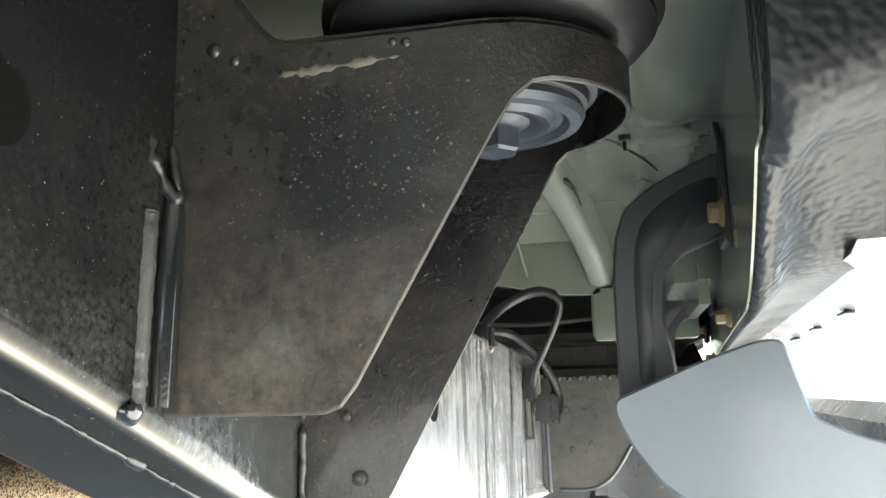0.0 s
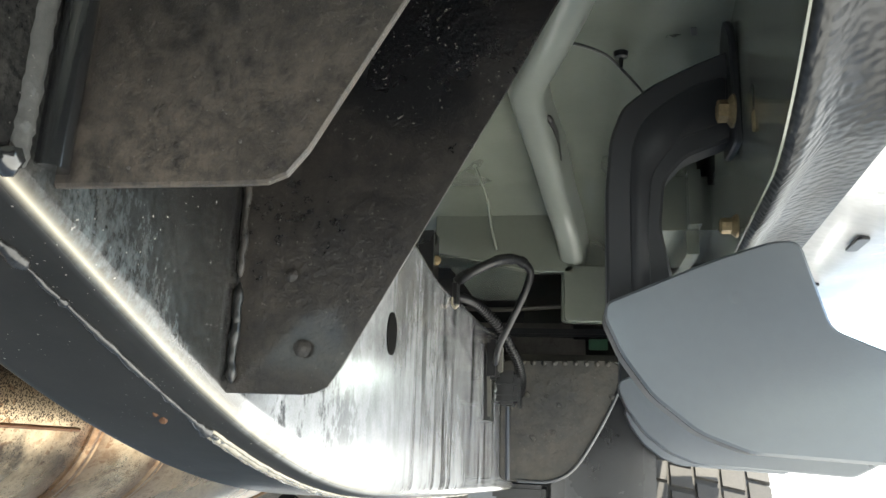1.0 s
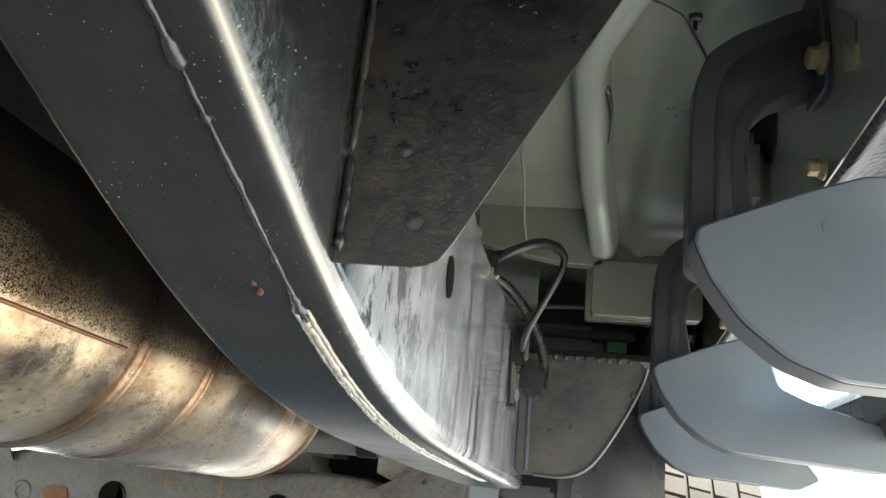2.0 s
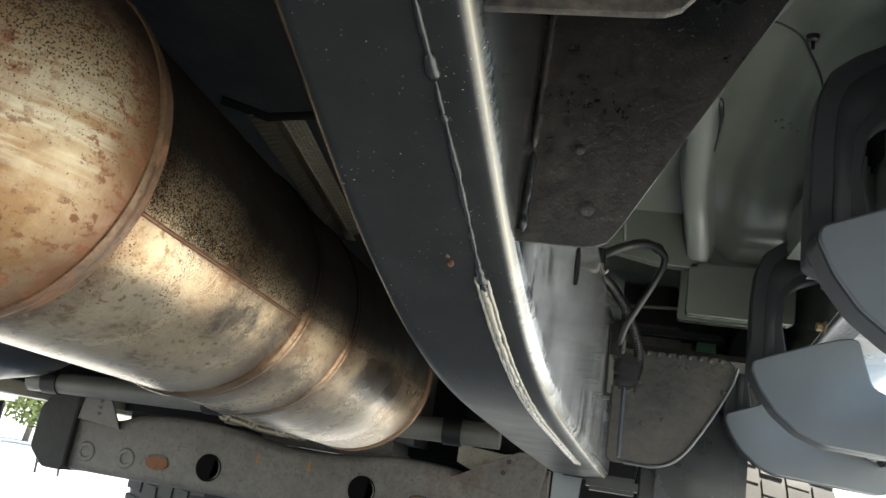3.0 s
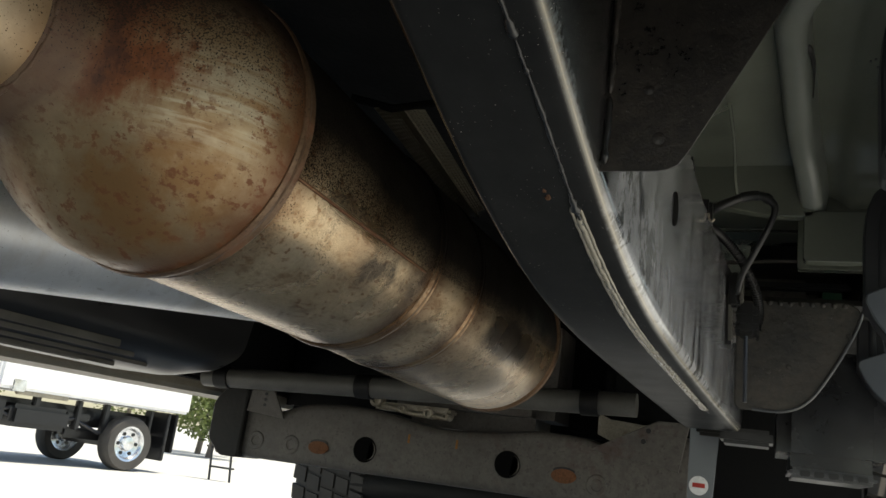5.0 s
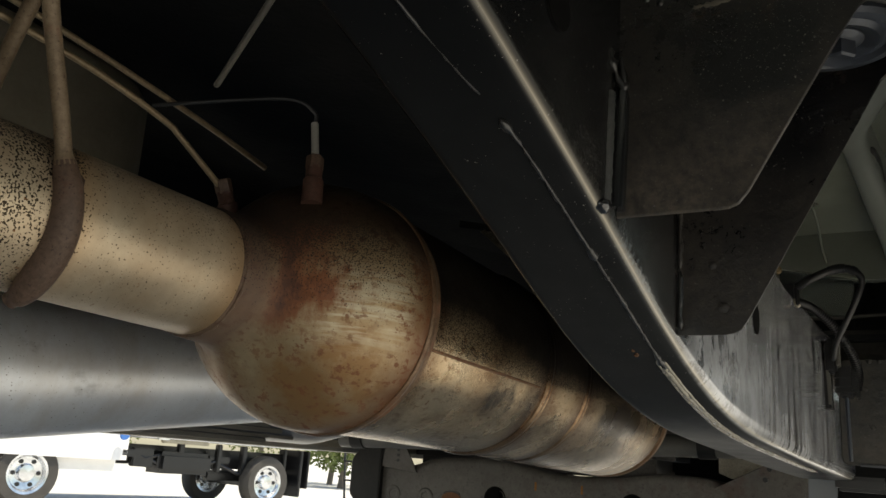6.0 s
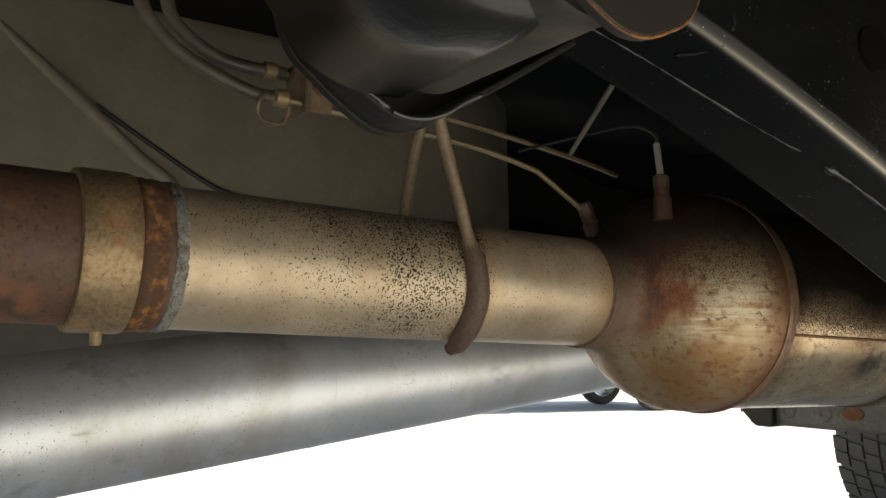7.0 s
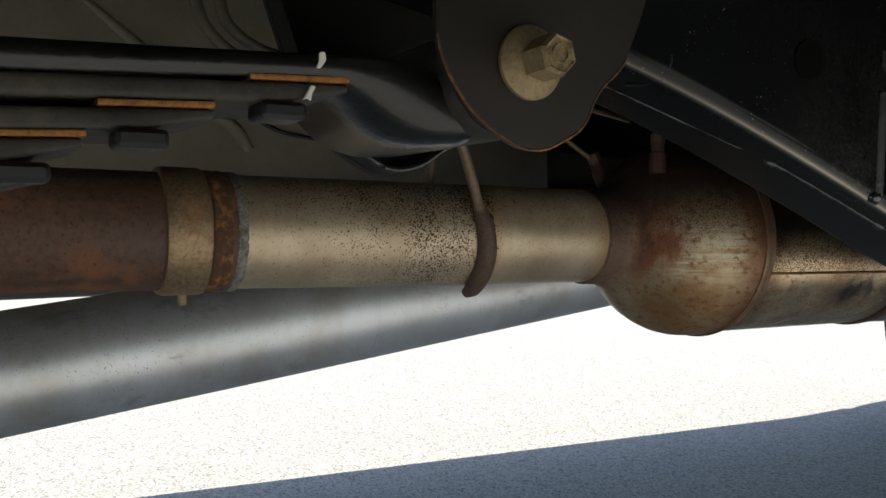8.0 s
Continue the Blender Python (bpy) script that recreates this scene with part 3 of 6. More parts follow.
M["gold"] = surface("embossed_heat_shield", (0.20, 0.185, 0.145), 0.4, 0.8, var=0.4)
M["truckwhite"] = surface("white_truck_paint", (0.85, 0.85, 0.85), 0.4, var=0.15)
M["blue"] = surface("blue_plastic", (0.05, 0.2, 0.6), 0.4)
M["red"] = surface("red_print", (0.45, 0.03, 0.02), 0.5)
M["tag"] = surface("faded_green_label", (0.05, 0.17, 0.09), 0.6)
M["chrome"] = surface("polished_wheel", (0.75, 0.77, 0.8), 0.2, 0.9)
M["tyre"] = surface("tyre_rubber", (0.062, 0.058, 0.053), 0.8, bump=((200, 0.3, 0.001),))
M["foliage"] = surface("green_leaves", (0.115, 0.15, 0.035), 0.55)
M["bark"] = surface("grey_bark", (0.16, 0.13, 0.10), 0.8, bump=((60, 0.6, 0.004),))


def asphalt():
    mat = bpy.data.materials.new("worn_asphalt")
    mat.use_nodes = True
    nt = mat.node_tree
    b = nt.nodes["Principled BSDF"]
    co = nt.nodes.new("ShaderNodeTexCoord")
    v = nt.nodes.new("ShaderNodeTexVoronoi")
    v.inputs["Scale"].default_value = 165
    nt.links.new(co.outputs["Object"], v.inputs["Vector"])
    sep = nt.nodes.new("ShaderNodeSeparateColor")
    nt.links.new(v.outputs["Color"], sep.inputs[0])
    c = ramp(nt, sep.outputs[0], [(0.0, (0.18, 0.185, 0.19)), (0.22, (0.395, 0.40, 0.395)), (1.0, (0.66, 0.66, 0.635))])
    c = mixc(nt, calc(nt, "MULTIPLY", noise_tex(nt, 1.3, 6), 0.3), c, (0.37, 0.375, 0.38))
    nt.links.new(c, b.inputs["Base Color"])
    b.inputs["Roughness"].default_value = 0.85
    bp = nt.nodes.new("ShaderNodeBump")
    bp.inputs["Strength"].default_value, bp.inputs["Distance"].default_value = 0.8, 0.004
    nt.links.new(v.outputs["Distance"], bp.inputs["Height"])
    nt.links.new(bp.outputs[0], b.inputs["Normal"])
    return mat


M["ground"] = asphalt()


# ---- mesh helpers ----
def thing(name, label, category, group="", kind="", at=(0, 0, 0)):
    ob = new(name)
    ob.location = at
    ob.empty_display_size = 0.02
    return tagged(ob, label, category, group, kind)


def mesh_of(name, verts, faces, mat, sharp=38):
    me = bpy.data.meshes.new(name)
    me.from_pydata([tuple(v) for v in verts], [], faces)
    me.update()
    bm = bmesh.new()
    bm.from_mesh(me)
    bmesh.ops.triangulate(bm, faces=[f for f in bm.faces if len(f.verts) > 4], ngon_method="EAR_CLIP")
    bmesh.ops.recalc_face_normals(bm, faces=bm.faces)
    bm.to_mesh(me)
    bm.free()
    me.polygons.foreach_set("use_smooth", [True] * len(me.polygons))
    me.set_sharp_from_angle(angle=radians(sharp))
    me.materials.append(mat)
    return me


def part(name, geo, mat, parent=None, label="", sharp=38):
    """Links one mesh, given as a bmesh or as (vertices, faces), under a thing or a part."""
    if isinstance(geo, bmesh.types.BMesh):
        geo.verts.index_update()
        vs, fs = [v.co.copy() for v in geo.verts], [[v.index for v in f.verts] for f in geo.faces]
        geo.free()
        geo = vs, fs
    if "weld" in name:
        sharp = 100
    ob = new(name, mesh_of(name, *geo, mat, sharp))
    if parent:
        ob.parent = parent
        root = parent
        off = Vector((0, 0, 0))
        while root:
            off += root.location
            root = root.parent
        ob.location = -off
    if label:
        ob["label"] = label
    return ob


def join(*geos):
    vs, fs = [], []
    for v, f in geos:
        n = len(vs)
        vs += list(v)
        fs += [[i + n for i in g] for g in f]
    return vs, fs


def loft(rings, caps=True, close=False):
    n = len(rings[0])
    vs = [Vector(p) for r in rings for p in r]
    fs = []
    for a in range(len(rings) - (0 if close else 1)):
        b = (a + 1) % len(rings)
        for i in range(n):
            j = (i + 1) % n
            fs.append([a * n + i, a * n + j, b * n + j, b * n + i])
    if caps and not close:
        fs += [list(range(n))[::-1], [(len(rings) - 1) * n + i for i in range(n)]]
    return vs, fs


def smooth_path(pts, steps=8):
    """A rounded path through points (Catmull-Rom)."""
    p = [Vector(q) for q in pts]
    p = [2 * p[0] - p[1]] + p + [2 * p[-1] - p[-2]]
    out = []
    for i in range(1, len(p) - 2):
        a, b, c, d = p[i - 1:i + 3]
        for k in range(steps):
            t = k / steps
            out.append(0.5 * ((2 * b) + (c - a) * t + (2 * a - 5 * b + 4 * c - d) * t * t + (3 * b - a - 3 * c + d) * t ** 3))
    return out + [p[-2]]


def tube(pts, r, n=14, ripple=None):
    """A round bar along a path. r: a radius or one for each point."""
    pts = [Vector(p) for p in pts]
    rings, up = [], None
    for i, p in enumerate(pts):
        d = (pts[min(i + 1, len(pts) - 1)] - pts[max(i - 1, 0)]).normalized()
        if up is None:
            up = d.orthogonal().normalized()
        up = (up - up.dot(d) * d).normalized()
        side = d.cross(up)
        rad = r[i] if isinstance(r, (list, tuple)) else r
        if ripple:
            rad *= ripple(i)
        rings.append([p + rad * (math.cos(a) * up + math.sin(a) * side) for a in (2 * math.pi * k / n for k in range(n))])
    return loft(rings)


def lathe(base, axis, profile, n=64, caps=True):
    """A turned body: profile rows of (distance along the axis, radius)."""
    base, axis = Vector(base), Vector(axis).normalized()
    u = axis.orthogonal().normalized()
    v = axis.cross(u)
    return loft([[base + s * axis + r * (math.cos(a) * u + math.sin(a) * v) for a in (2 * math.pi * k / n for k in range(n))] for s, r in profile], caps)


def rounded(poly, radii, steps=5):
    """A polygon with its corners rounded; radii: one for all or one for each."""
    out, n = [], len(poly)
    for i in range(n):
        p, a, b = Vector(poly[i]), Vector(poly[i - 1]), Vector(poly[(i + 1) % n])
        r = radii[i] if isinstance(radii, (list, tuple)) else radii
        ua, ub = (a - p), (b - p)
        cut = min(r, 0.45 * ua.length, 0.45 * ub.length)
        if cut < 1e-5:
            out.append(p)
            continue
        pa, pb = p + ua.normalized() * cut, p + ub.normalized() * cut
        for k in range(steps + 1):
            t = k / steps
            out.append((1 - t) ** 2 * pa + 2 * t * (1 - t) * p + t * t * pb)
    return out


def plate(poly, place, normal_axis, thick, edge=0.0012):
    """A flat piece: polygon in the two other axes, thick along normal_axis from place, its rim eased."""
    def at(q, d):
        a, b = q
        return {"x": (place + d, a, b), "y": (a, place + d, b), "z": (a, b, place + d)}[normal_axis]
    c = sum((Vector(p) for p in poly), Vector((0, 0))) / len(poly)
    def shrink(e):
        out, n = [], len(poly)
        for i in range(n):
            p, a, b = Vector(poly[i]), Vector(poly[i - 1]), Vector(poly[(i + 1) % n])
            d = (b - a)
            nrm = Vector((-d.y, d.x)).normalized() if d.length > 1e-9 else Vector((0, 0))
            out.append(p + nrm * e * turn)
        return out
    area = sum(poly[i - 1][0] * poly[i][1] - poly[i][0] * poly[i - 1][1] for i in range(len(poly)))
    turn = 1 if area > 0 else -1
    inner = shrink(edge)
    return loft([[at(p, 0) for p in inner], [at(p, edge) for p in poly], [at(p, thick - edge) for p in poly], [at(p, thick) for p in inner]])


def block(lo, hi, r=0.004):
    """A box with eased edges."""
    bm = bmesh.new()
    bmesh.ops.create_cube(bm, size=1)
    for v in bm.verts:
        v.co = Vector([(a + b) / 2 + (b - a) * c for a, b, c in zip(lo, hi, v.co)])
    bmesh.ops.bevel(bm, geom=list(bm.edges), offset=min(r, 0.4 * min(b - a for a, b in zip(lo, hi))), segments=2, affect="EDGES")
    bm.verts.index_update()
    out = [v.co.copy() for v in bm.verts], [[v.index for v in f.verts] for f in bm.faces]
    bm.free()
    return out


def hexbolt(base, axis, across, height, flange, flange_h):
    """A flanged hexagon head: (head, flange) geometry."""
    base, axis = Vector(base), Vector(axis).normalized()
    u = axis.orthogonal().normalized()
    v = axis.cross(u)
    def ring(s, r, n, f=0.0):
        return [base + s * axis + r * (math.cos(2 * math.pi * (k + f) / n) * u + math.sin(2 * math.pi * (k + f) / n) * v) for k in range(n)]
    r = across / math.sqrt(3)
    hexa = loft([ring(flange_h * 0.5, r, 6), ring(flange_h + height * 0.88, r, 6), ring(flange_h + height, r * 0.86, 6), ring(flange_h + height * 0.97, r * 0.74, 6)])
    disc = lathe(base, axis, [(0, flange), (flange_h * 0.4, flange), (flange_h, flange * 0.78), (flange_h * 1.3, across * 0.55)], 32)
    return hexa, disc


def bump1(t, a, b, e):
    """1 between a and b, easing off over e."""
    s = lambda v: max(0, min(1, v)) ** 2 * (3 - 2 * max(0, min(1, v)))
    return s((t - a) / e + 0.5) * s((b - t) / e + 0.5)


def curve_of(rows, y):
    return float(np.interp(y, [r[0] for r in rows], [r[1] for r in rows]))


# ---- ground ----
def ground_sheet():
    s = 600
    return [(-s, -s, GROUND), (s, -s, GROUND), (s, s, GROUND), (-s, s, GROUND)], [[0, 1, 2, 3]]


tagged(part("ground", ground_sheet(), M["ground"]), "grey worn asphalt of an open parking lot", "ground", kind="structure")


# ---- chassis frame ----
RAIL_LOW = [(-1.6, 0.74), (-0.6, 0.735), (-0.2, 0.712), (-0.05, 0.692), (0.043, 0.668), (0.109, 0.65), (0.207, 0.614), (0.322, 0.568), (0.389, 0.538), (0.43, 0.519),
            (0.504, 0.492), (0.57, 0.473), (0.637, 0.459), (0.70, 0.451), (0.763, 0.446), (1.021, 0.434), (1.388, 0.421), (2.4, 0.42)]
RAIL_TOP = [(-1.6, 0.90), (-0.1, 0.86), (0.3, 0.79), (0.5, 0.75), (0.7, 0.68), (0.88, 0.645), (1.1, 0.637), (2.4, 0.63)]


def rail_outer(y):
    return -0.156 + 0.075 * (y - 0.33)


def rail_section(y, xo, xi):
    lo, hi = curve_of(RAIL_LOW, y), curve_of(RAIL_TOP, y)
    poly = rounded([(xi, lo), (xo, lo), (xo, hi), (xi, hi)], [0.012, 0.0145 + 0.003 * max(0, min(1, (y - 0.4) / 0.3)), 0.012, 0.012], 20)
    return [(p.x, y, p.y) for p in poly]


def eased(rows, y, w=0.05):
    return sum(curve_of(rows, y + k * w / 16) * (1 + math.cos(math.pi * k / 17)) for k in range(-16, 17)) / sum(1 + math.cos(math.pi * k / 17) for k in range(-16, 17))


RAIL_LOW = [(y, eased(RAIL_LOW, y, 0.11)) for y in np.arange(-1.5, 2.3, 0.0125)]
frame_thing = thing("chassis_frame", "glossy black boxed steel truck frame under the cab", "truck frame")
ys = [-1.4 + 0.05 * k for k in range(20)] + [-0.4 + 0.0125 * k for k in range(144)]
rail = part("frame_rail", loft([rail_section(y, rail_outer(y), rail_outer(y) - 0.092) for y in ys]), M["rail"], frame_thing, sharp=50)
part("frame_rail", loft([[(-1.46 - (p[0] + 0.02), p[1], p[2] + 0.07) for p in rail_section(y, rail_outer(y), rail_outer(y) - 0.092)] for y in ys]), M["casting"], frame_thing, sharp=50)


def bead(pts, r, seed, rough=0.35):
    """A lumpy weld run along a path."""
    rnd = random.Random(seed)
    fine = []
    for a, b in zip(pts, pts[1:]):
        a, b = Vector(a), Vector(b)
        n = max(2, int((b - a).length / 0.0035))
        fine += [a.lerp(b, k / n) for k in range(n)]
    fine.append(Vector(pts[-1]))
    rad, cur = [], 1.0
    for _ in fine:
        cur += 0.5 * (1 + rough * rnd.uniform(-1, 1) * 1.6 - cur)
        rad.append(r * cur)
    rad[0] = rad[-1] = r * 0.3
    jig = [p + Vector((rnd.uniform(-1, 1), rnd.uniform(-1, 1), rnd.uniform(-1, 1))) * r * 0.22 for p in fine]
    return tube(jig, rad, 8)


# the long seam under the rail, with its heavier restarts
SEAM = [(0.0, 0.050), (0.06, 0.048), (0.13, 0.0445), (0.17, 0.041), (0.20, 0.036), (0.225, 0.030), (0.26, 0.0265), (0.35, 0.0238), (0.42, 0.0215), (0.50, 0.0222), (1.3, 0.0232)]


def seam_at(y, dz):
    return (rail_outer(y) - curve_of(SEAM, y), y, curve_of(RAIL_LOW, y) + dz)


part("weld_bead", bead([seam_at(y, -0.0003) for y in np.arange(0.0, 0.222, 0.012)], 0.0007, 5, 0.8), M["weld"], rail, "thin flaking seam")
part("weld_bead", bead([seam_at(y, -0.0005) for y in np.arange(0.24, 1.2, 0.02)], 0.0011, 3, 0.6), M["weld"], rail, "shiny wax-coated weld seam")
for y0, y1, r in ((0.235, 0.262, 0.0016), (0.315, 0.335, 0.0019), (0.352, 0.372, 0.0021), (0.383, 0.395, 0.0022), (0.485, 0.512, 0.0026)):
    part("weld_bead", bead([seam_at(y, -0.0002) for y in np.arange(y0, y1, 0.008)], r, int(y0 * 100), 0.9), M["weld"], rail)
for dx in (0.0195, 0.0262):
    part("weld_bead", bead([(rail_outer(y) - dx, y, curve_of(RAIL_LOW, y) - 0.0004) for y in np.arange(0.50, 1.16, 0.012)], 0.0013, int(dx * 9000), 0.2), M["seamwax"], rail)
part("weld_bead", bead([(rail_outer(y) - 0.0228, y, curve_of(RAIL_LOW, y) - 0.0002) for y in np.arange(0.51, 1.16, 0.010)], 0.0023, 92, 0.15), M["seamwax"], rail)
# a joint where the two halves of the rail meet
part("weld_bead", bead([(rail_outer(0.112) - 0.030, 0.098, curve_of(RAIL_LOW, 0.098) - 0.0003), (rail_outer(0.112) - 0.016, 0.104, curve_of(RAIL_LOW, 0.104) - 0.0003), (rail_outer(0.112) - 0.0045, 0.110, curve_of(RAIL_LOW, 0.11) + 0.0035), (rail_outer(0.112) + 0.0003, 0.114, curve_of(RAIL_LOW, 0.114) + 0.016), (rail_outer(0.112) + 0.0003, 0.114, curve_of(RAIL_LOW, 0.114) + 0.022)], 0.0011, 8), M["weld"], rail)
scar = [(rail_outer(0.487) - 0.0385 + 0.0012 * math.sin(5 * k), 0.480 + 0.0022 * k, curve_of(RAIL_LOW, 0.480 + 0.0022 * k) + 0.0004) for k in range(7)]
part("rust_spot", bead(scar, 0.0017, 31, 0.9), M["rust"], rail, "thin rusty scar")


def oval(base, axis, length, r, squash_dir, squash):
    vs, fs = lathe(base, axis, [(0, r), (length, r)], 28)
    b, s = Vector(base), Vector(squash_dir).normalized()
    return [v - s * (v - b).dot(s) * (1 - squash) for v in vs], fs


part("rail_hole", oval((rail_outer(0.727) - 0.004, 0.727, 0.571), (1, -0.075, 0), 0.0055, 0.0165, (0, 1, 0), 0.65), M["hole"], rail, "dark oval hole through the rail wall")
part("rail_hole", oval((rail_outer(0.246) - 0.004, 0.246, 0.676), (1, -0.075, 0), 0.0055, 0.015, (0, 1, 0), 1.0), M["hole"], rail)


# body mount bracket: one bent sheet round a stadium outline, open below
def mount_bracket():
    cx, cy, r, top = -0.018, 0.4115, 0.0665, 0.735
    path = []
    for k in range(25):
        x = -0.172 + (cx + 0.172) * k / 24
        path.append((x, cy - r))
    for k in range(1, 24):
        a = -math.pi / 2 + math.pi * k / 24
        path.append((cx + r * math.cos(a), cy + r * math.sin(a)))
    for k in range(25):
        x = cx - (cx + 0.165) * k / 24
        path.append((x, cy + r))
    rear = [(-0.3, 0.5695), (-0.083, 0.5695), (-0.076, 0.572), (-0.070, 0.579), (-0.047, 0.619), (-0.016, 0.672), (-0.0035, 0.6935), (0.002, 0.7015), (0.010, 0.7065), (0.06, 0.709)]
    front = [(-0.3, 0.511), (-0.106, 0.511), (-0.097, 0.515), (-0.092, 0.523), (-0.029, 0.638), (0.006, 0.7005), (0.014, 0.7075), (0.06, 0.709)]
    t = 0.0032
    rings = []
    n = len(path)
    for i, (x, y) in enumerate(path):
        a, b = Vector(path[max(i - 1, 0)]), Vector(path[min(i + 1, n - 1)])
        d = (b - a).normalized()
        nx, ny = d.y, -d.x
        f = min(1, max(0, (y - (cy - r)) / (2 * r)))
        low = (1 - f) * curve_of(rear, x) + f * curve_of(front, x)
        up = top + (0.05 * bump1(-x, 0.1265, 1.0, 0.05) if i < 25 else 0.0)
        q = lambda o, z: (x + nx * o, y + ny * o, z)
        rings.append([q(0, low + 0.0014), q(-0.0006, low + 0.0004), q(-0.0016, low), q(-t + 0.0006, low + 0.0003), q(-t, up - 0.002), q(-t, up), q(-0.004, up), q(0, up - 0.004)])
    walls = loft(rings)
    lid = plate([(p[0] - 0.003, cy + (p[1] - cy) * 0.955) for p in path] + [(-0.172, cy + r * 0.95)], top - 0.004, "z", 0.005)
    return join(walls, lid)


mount = part("body_mount_bracket", mount_bracket(), M["bracket"], frame_thing, "dusty black steel outrigger bracket welded to the rail", sharp=14)
part("weld_bead", tube(smooth_path([(-0.158, 0.332, 0.658), (-0.158, 0.3315, 0.65), (-0.158, 0.330, 0.62), (-0.1585, 0.329, 0.59), (-0.1585, 0.3275, 0.572)], 10), [0.002, 0.0035] + [0.0049 + 0.0003 * math.sin(2.3 * k) + 0.0002 * math.sin(5.1 * k) for k in range(39)], 14), M["wax"], mount, "pale wax over the weld")
part("weld_bead", bead([(-0.1575, 0.330, 0.690), (-0.1555, 0.333, 0.676), (-0.152, 0.340, 0.665), (-0.1475, 0.342, 0.663)], 0.0036, 22, 0.8), M["weld"], mount)
part("weld_bead", bead([(-0.153, 0.341, 0.688), (-0.152, 0.341, 0.678), (-0.149, 0.342, 0.665)], 0.0032, 26, 0.8), M["weld"], mount)
part("weld_bead", bead([(-0.142, 0.4725, 0.75), (-0.1425, 0.4725, 0.62), (-0.143, 0.4725, 0.565)], 0.0022, 23, 0.2), M["bracket"], mount)
part("weld_bead", bead([(-0.1428, 0.4725, 0.562), (-0.143, 0.4725, 0.515)], 0.0024, 29, 0.35), M["weld"], mount)
part("weld_bead", bead([(-0.1585, 0.3265, 0.578), (-0.1590, 0.3255, 0.573), (-0.1580, 0.326, 0.568)], 0.0055, 25, 0.15), M["gloss"], mount)
for k, (xa, xb, z, r) in enumerate(((-0.1035, -0.0945, 0.7172, 0.0012), (-0.096, -0.0725, 0.7178, 0.0015), (-0.0735, -0.0490, 0.7192, 0.0013))):
    vs, fs = bead([(xa + (xb - xa) * q / 5, 0.3449, z + 0.0014 * q / 5) for q in range(6)], r, 240 + k, 1.3)
    part("mud_splash", ([Vector((v.x, 0.3449 + (v.y - 0.3449) * 0.35, v.z)) for v in vs], fs), M["splash"], mount, "pale dried mud splash")
# a rolled bead beside the weld, where the sheet meets the rail
part("flange", tube([(-0.152, 0.343, 0.665), (-0.152, 0.342, 0.655), (-0.1525, 0.341, 0.62), (-0.1535, 0.340, 0.574)], [0.004, 0.0058, 0.006, 0.006], 14), M["gloss"], mount, "shiny wax-coated rolled edge")
for x, z, r in ((-0.110, 0.532, 0.0024), (-0.118, 0.566, 0.0019)):
    part("dimple", lathe((x, 0.4725, z), (0, -1, 0), [(-0.0004, r * 1.8), (0.0001, r * 1.2), (0.0004, r * 0.6), (0.0005, r * 0.1)], 16), M["bracket"], mount)


def grit(spots, out):
    """Small stuck grains: low six-sided lumps on a wall whose outward side is out."""
    out = Vector(out).normalized()
    u = out.orthogonal().normalized()
    v = out.cross(u)
    vs, fs = [], []
    for p, r, spin in spots:
        n = len(vs)
        for lift, k in ((-0.0003, 1.0), (0.45, 0.85)):
            for q in range(6):
                a = spin + q * math.pi / 3
                vs.append(p + out * (lift * r if lift > 0 else lift) + r * k * (math.cos(a) * u * 0.8 + math.sin(a) * v))
        vs.append(p + out * r * 0.75)
        for q in range(6):
            w = (q + 1) % 6
            fs += [[n + q, n + w, n + 6 + w, n + 6 + q], [n + 6 + q, n + 6 + w, n + 12]]
    return vs, fs


rnd = random.Random(77)
spots = []
while len(spots) < 380:
    x, z = rnd.uniform(-0.14, 0.0), rnd.uniform(0.575, 0.728)
    if z < 0.60 + 1.72 * (x + 0.062) or rnd.random() > 0.12 + math.exp(-((x + 0.062) / 0.032) ** 2 - ((z - 0.685) / 0.032) ** 2):
        continue
    spots.append((Vector((x, 0.345, z)), rnd.uniform(0.00025, 0.0005) * (2.0 if rnd.random() < 0.05 else 1), rnd.uniform(0, 6)))
tagged(part("stuck_grit", grit(spots, (0, -1, 0)), M["grit"], mount, "fine stuck road grit"), kind="stuff")
spots = []
while len(spots) < 320:
    y = rnd.uniform(0.10, 1.2)
    if y < 0.34 and rnd.random() < 0.5:
        spots.append((Vector((rail_outer(y), y, curve_of(RAIL_LOW, y) + rnd.uniform(0.022, 0.09))), rnd.uniform(0.0002, 0.0004), rnd.uniform(0, 6)))
    else:
        spots.append((Vector((rail_outer(y) - rnd.uniform(0.014, 0.05) * rnd.random() - 0.012, y, curve_of(RAIL_LOW, y) + 0.0002)), rnd.uniform(0.0002, 0.0005), rnd.uniform(0, 6)))
tagged(part("stuck_grit", grit(spots, (0.7, 0, -0.7)), M["grit"], rail), kind="stuff")
for x, z, r in ((-0.136, 0.733, 0.004), (-0.126, 0.727, 0.003), (-0.052, 0.7275, 0.0022), (-0.046, 0.7265, 0.0025)):
    part("weld_spatter", lathe((x, 0.3455, z), (0, -1, 0.1), [(-0.001, r), (r * 0.3, r * 0.9), (r * 0.6, r * 0.5), (r * 0.65, r * 0.1)], 12), M["weld"], mount)


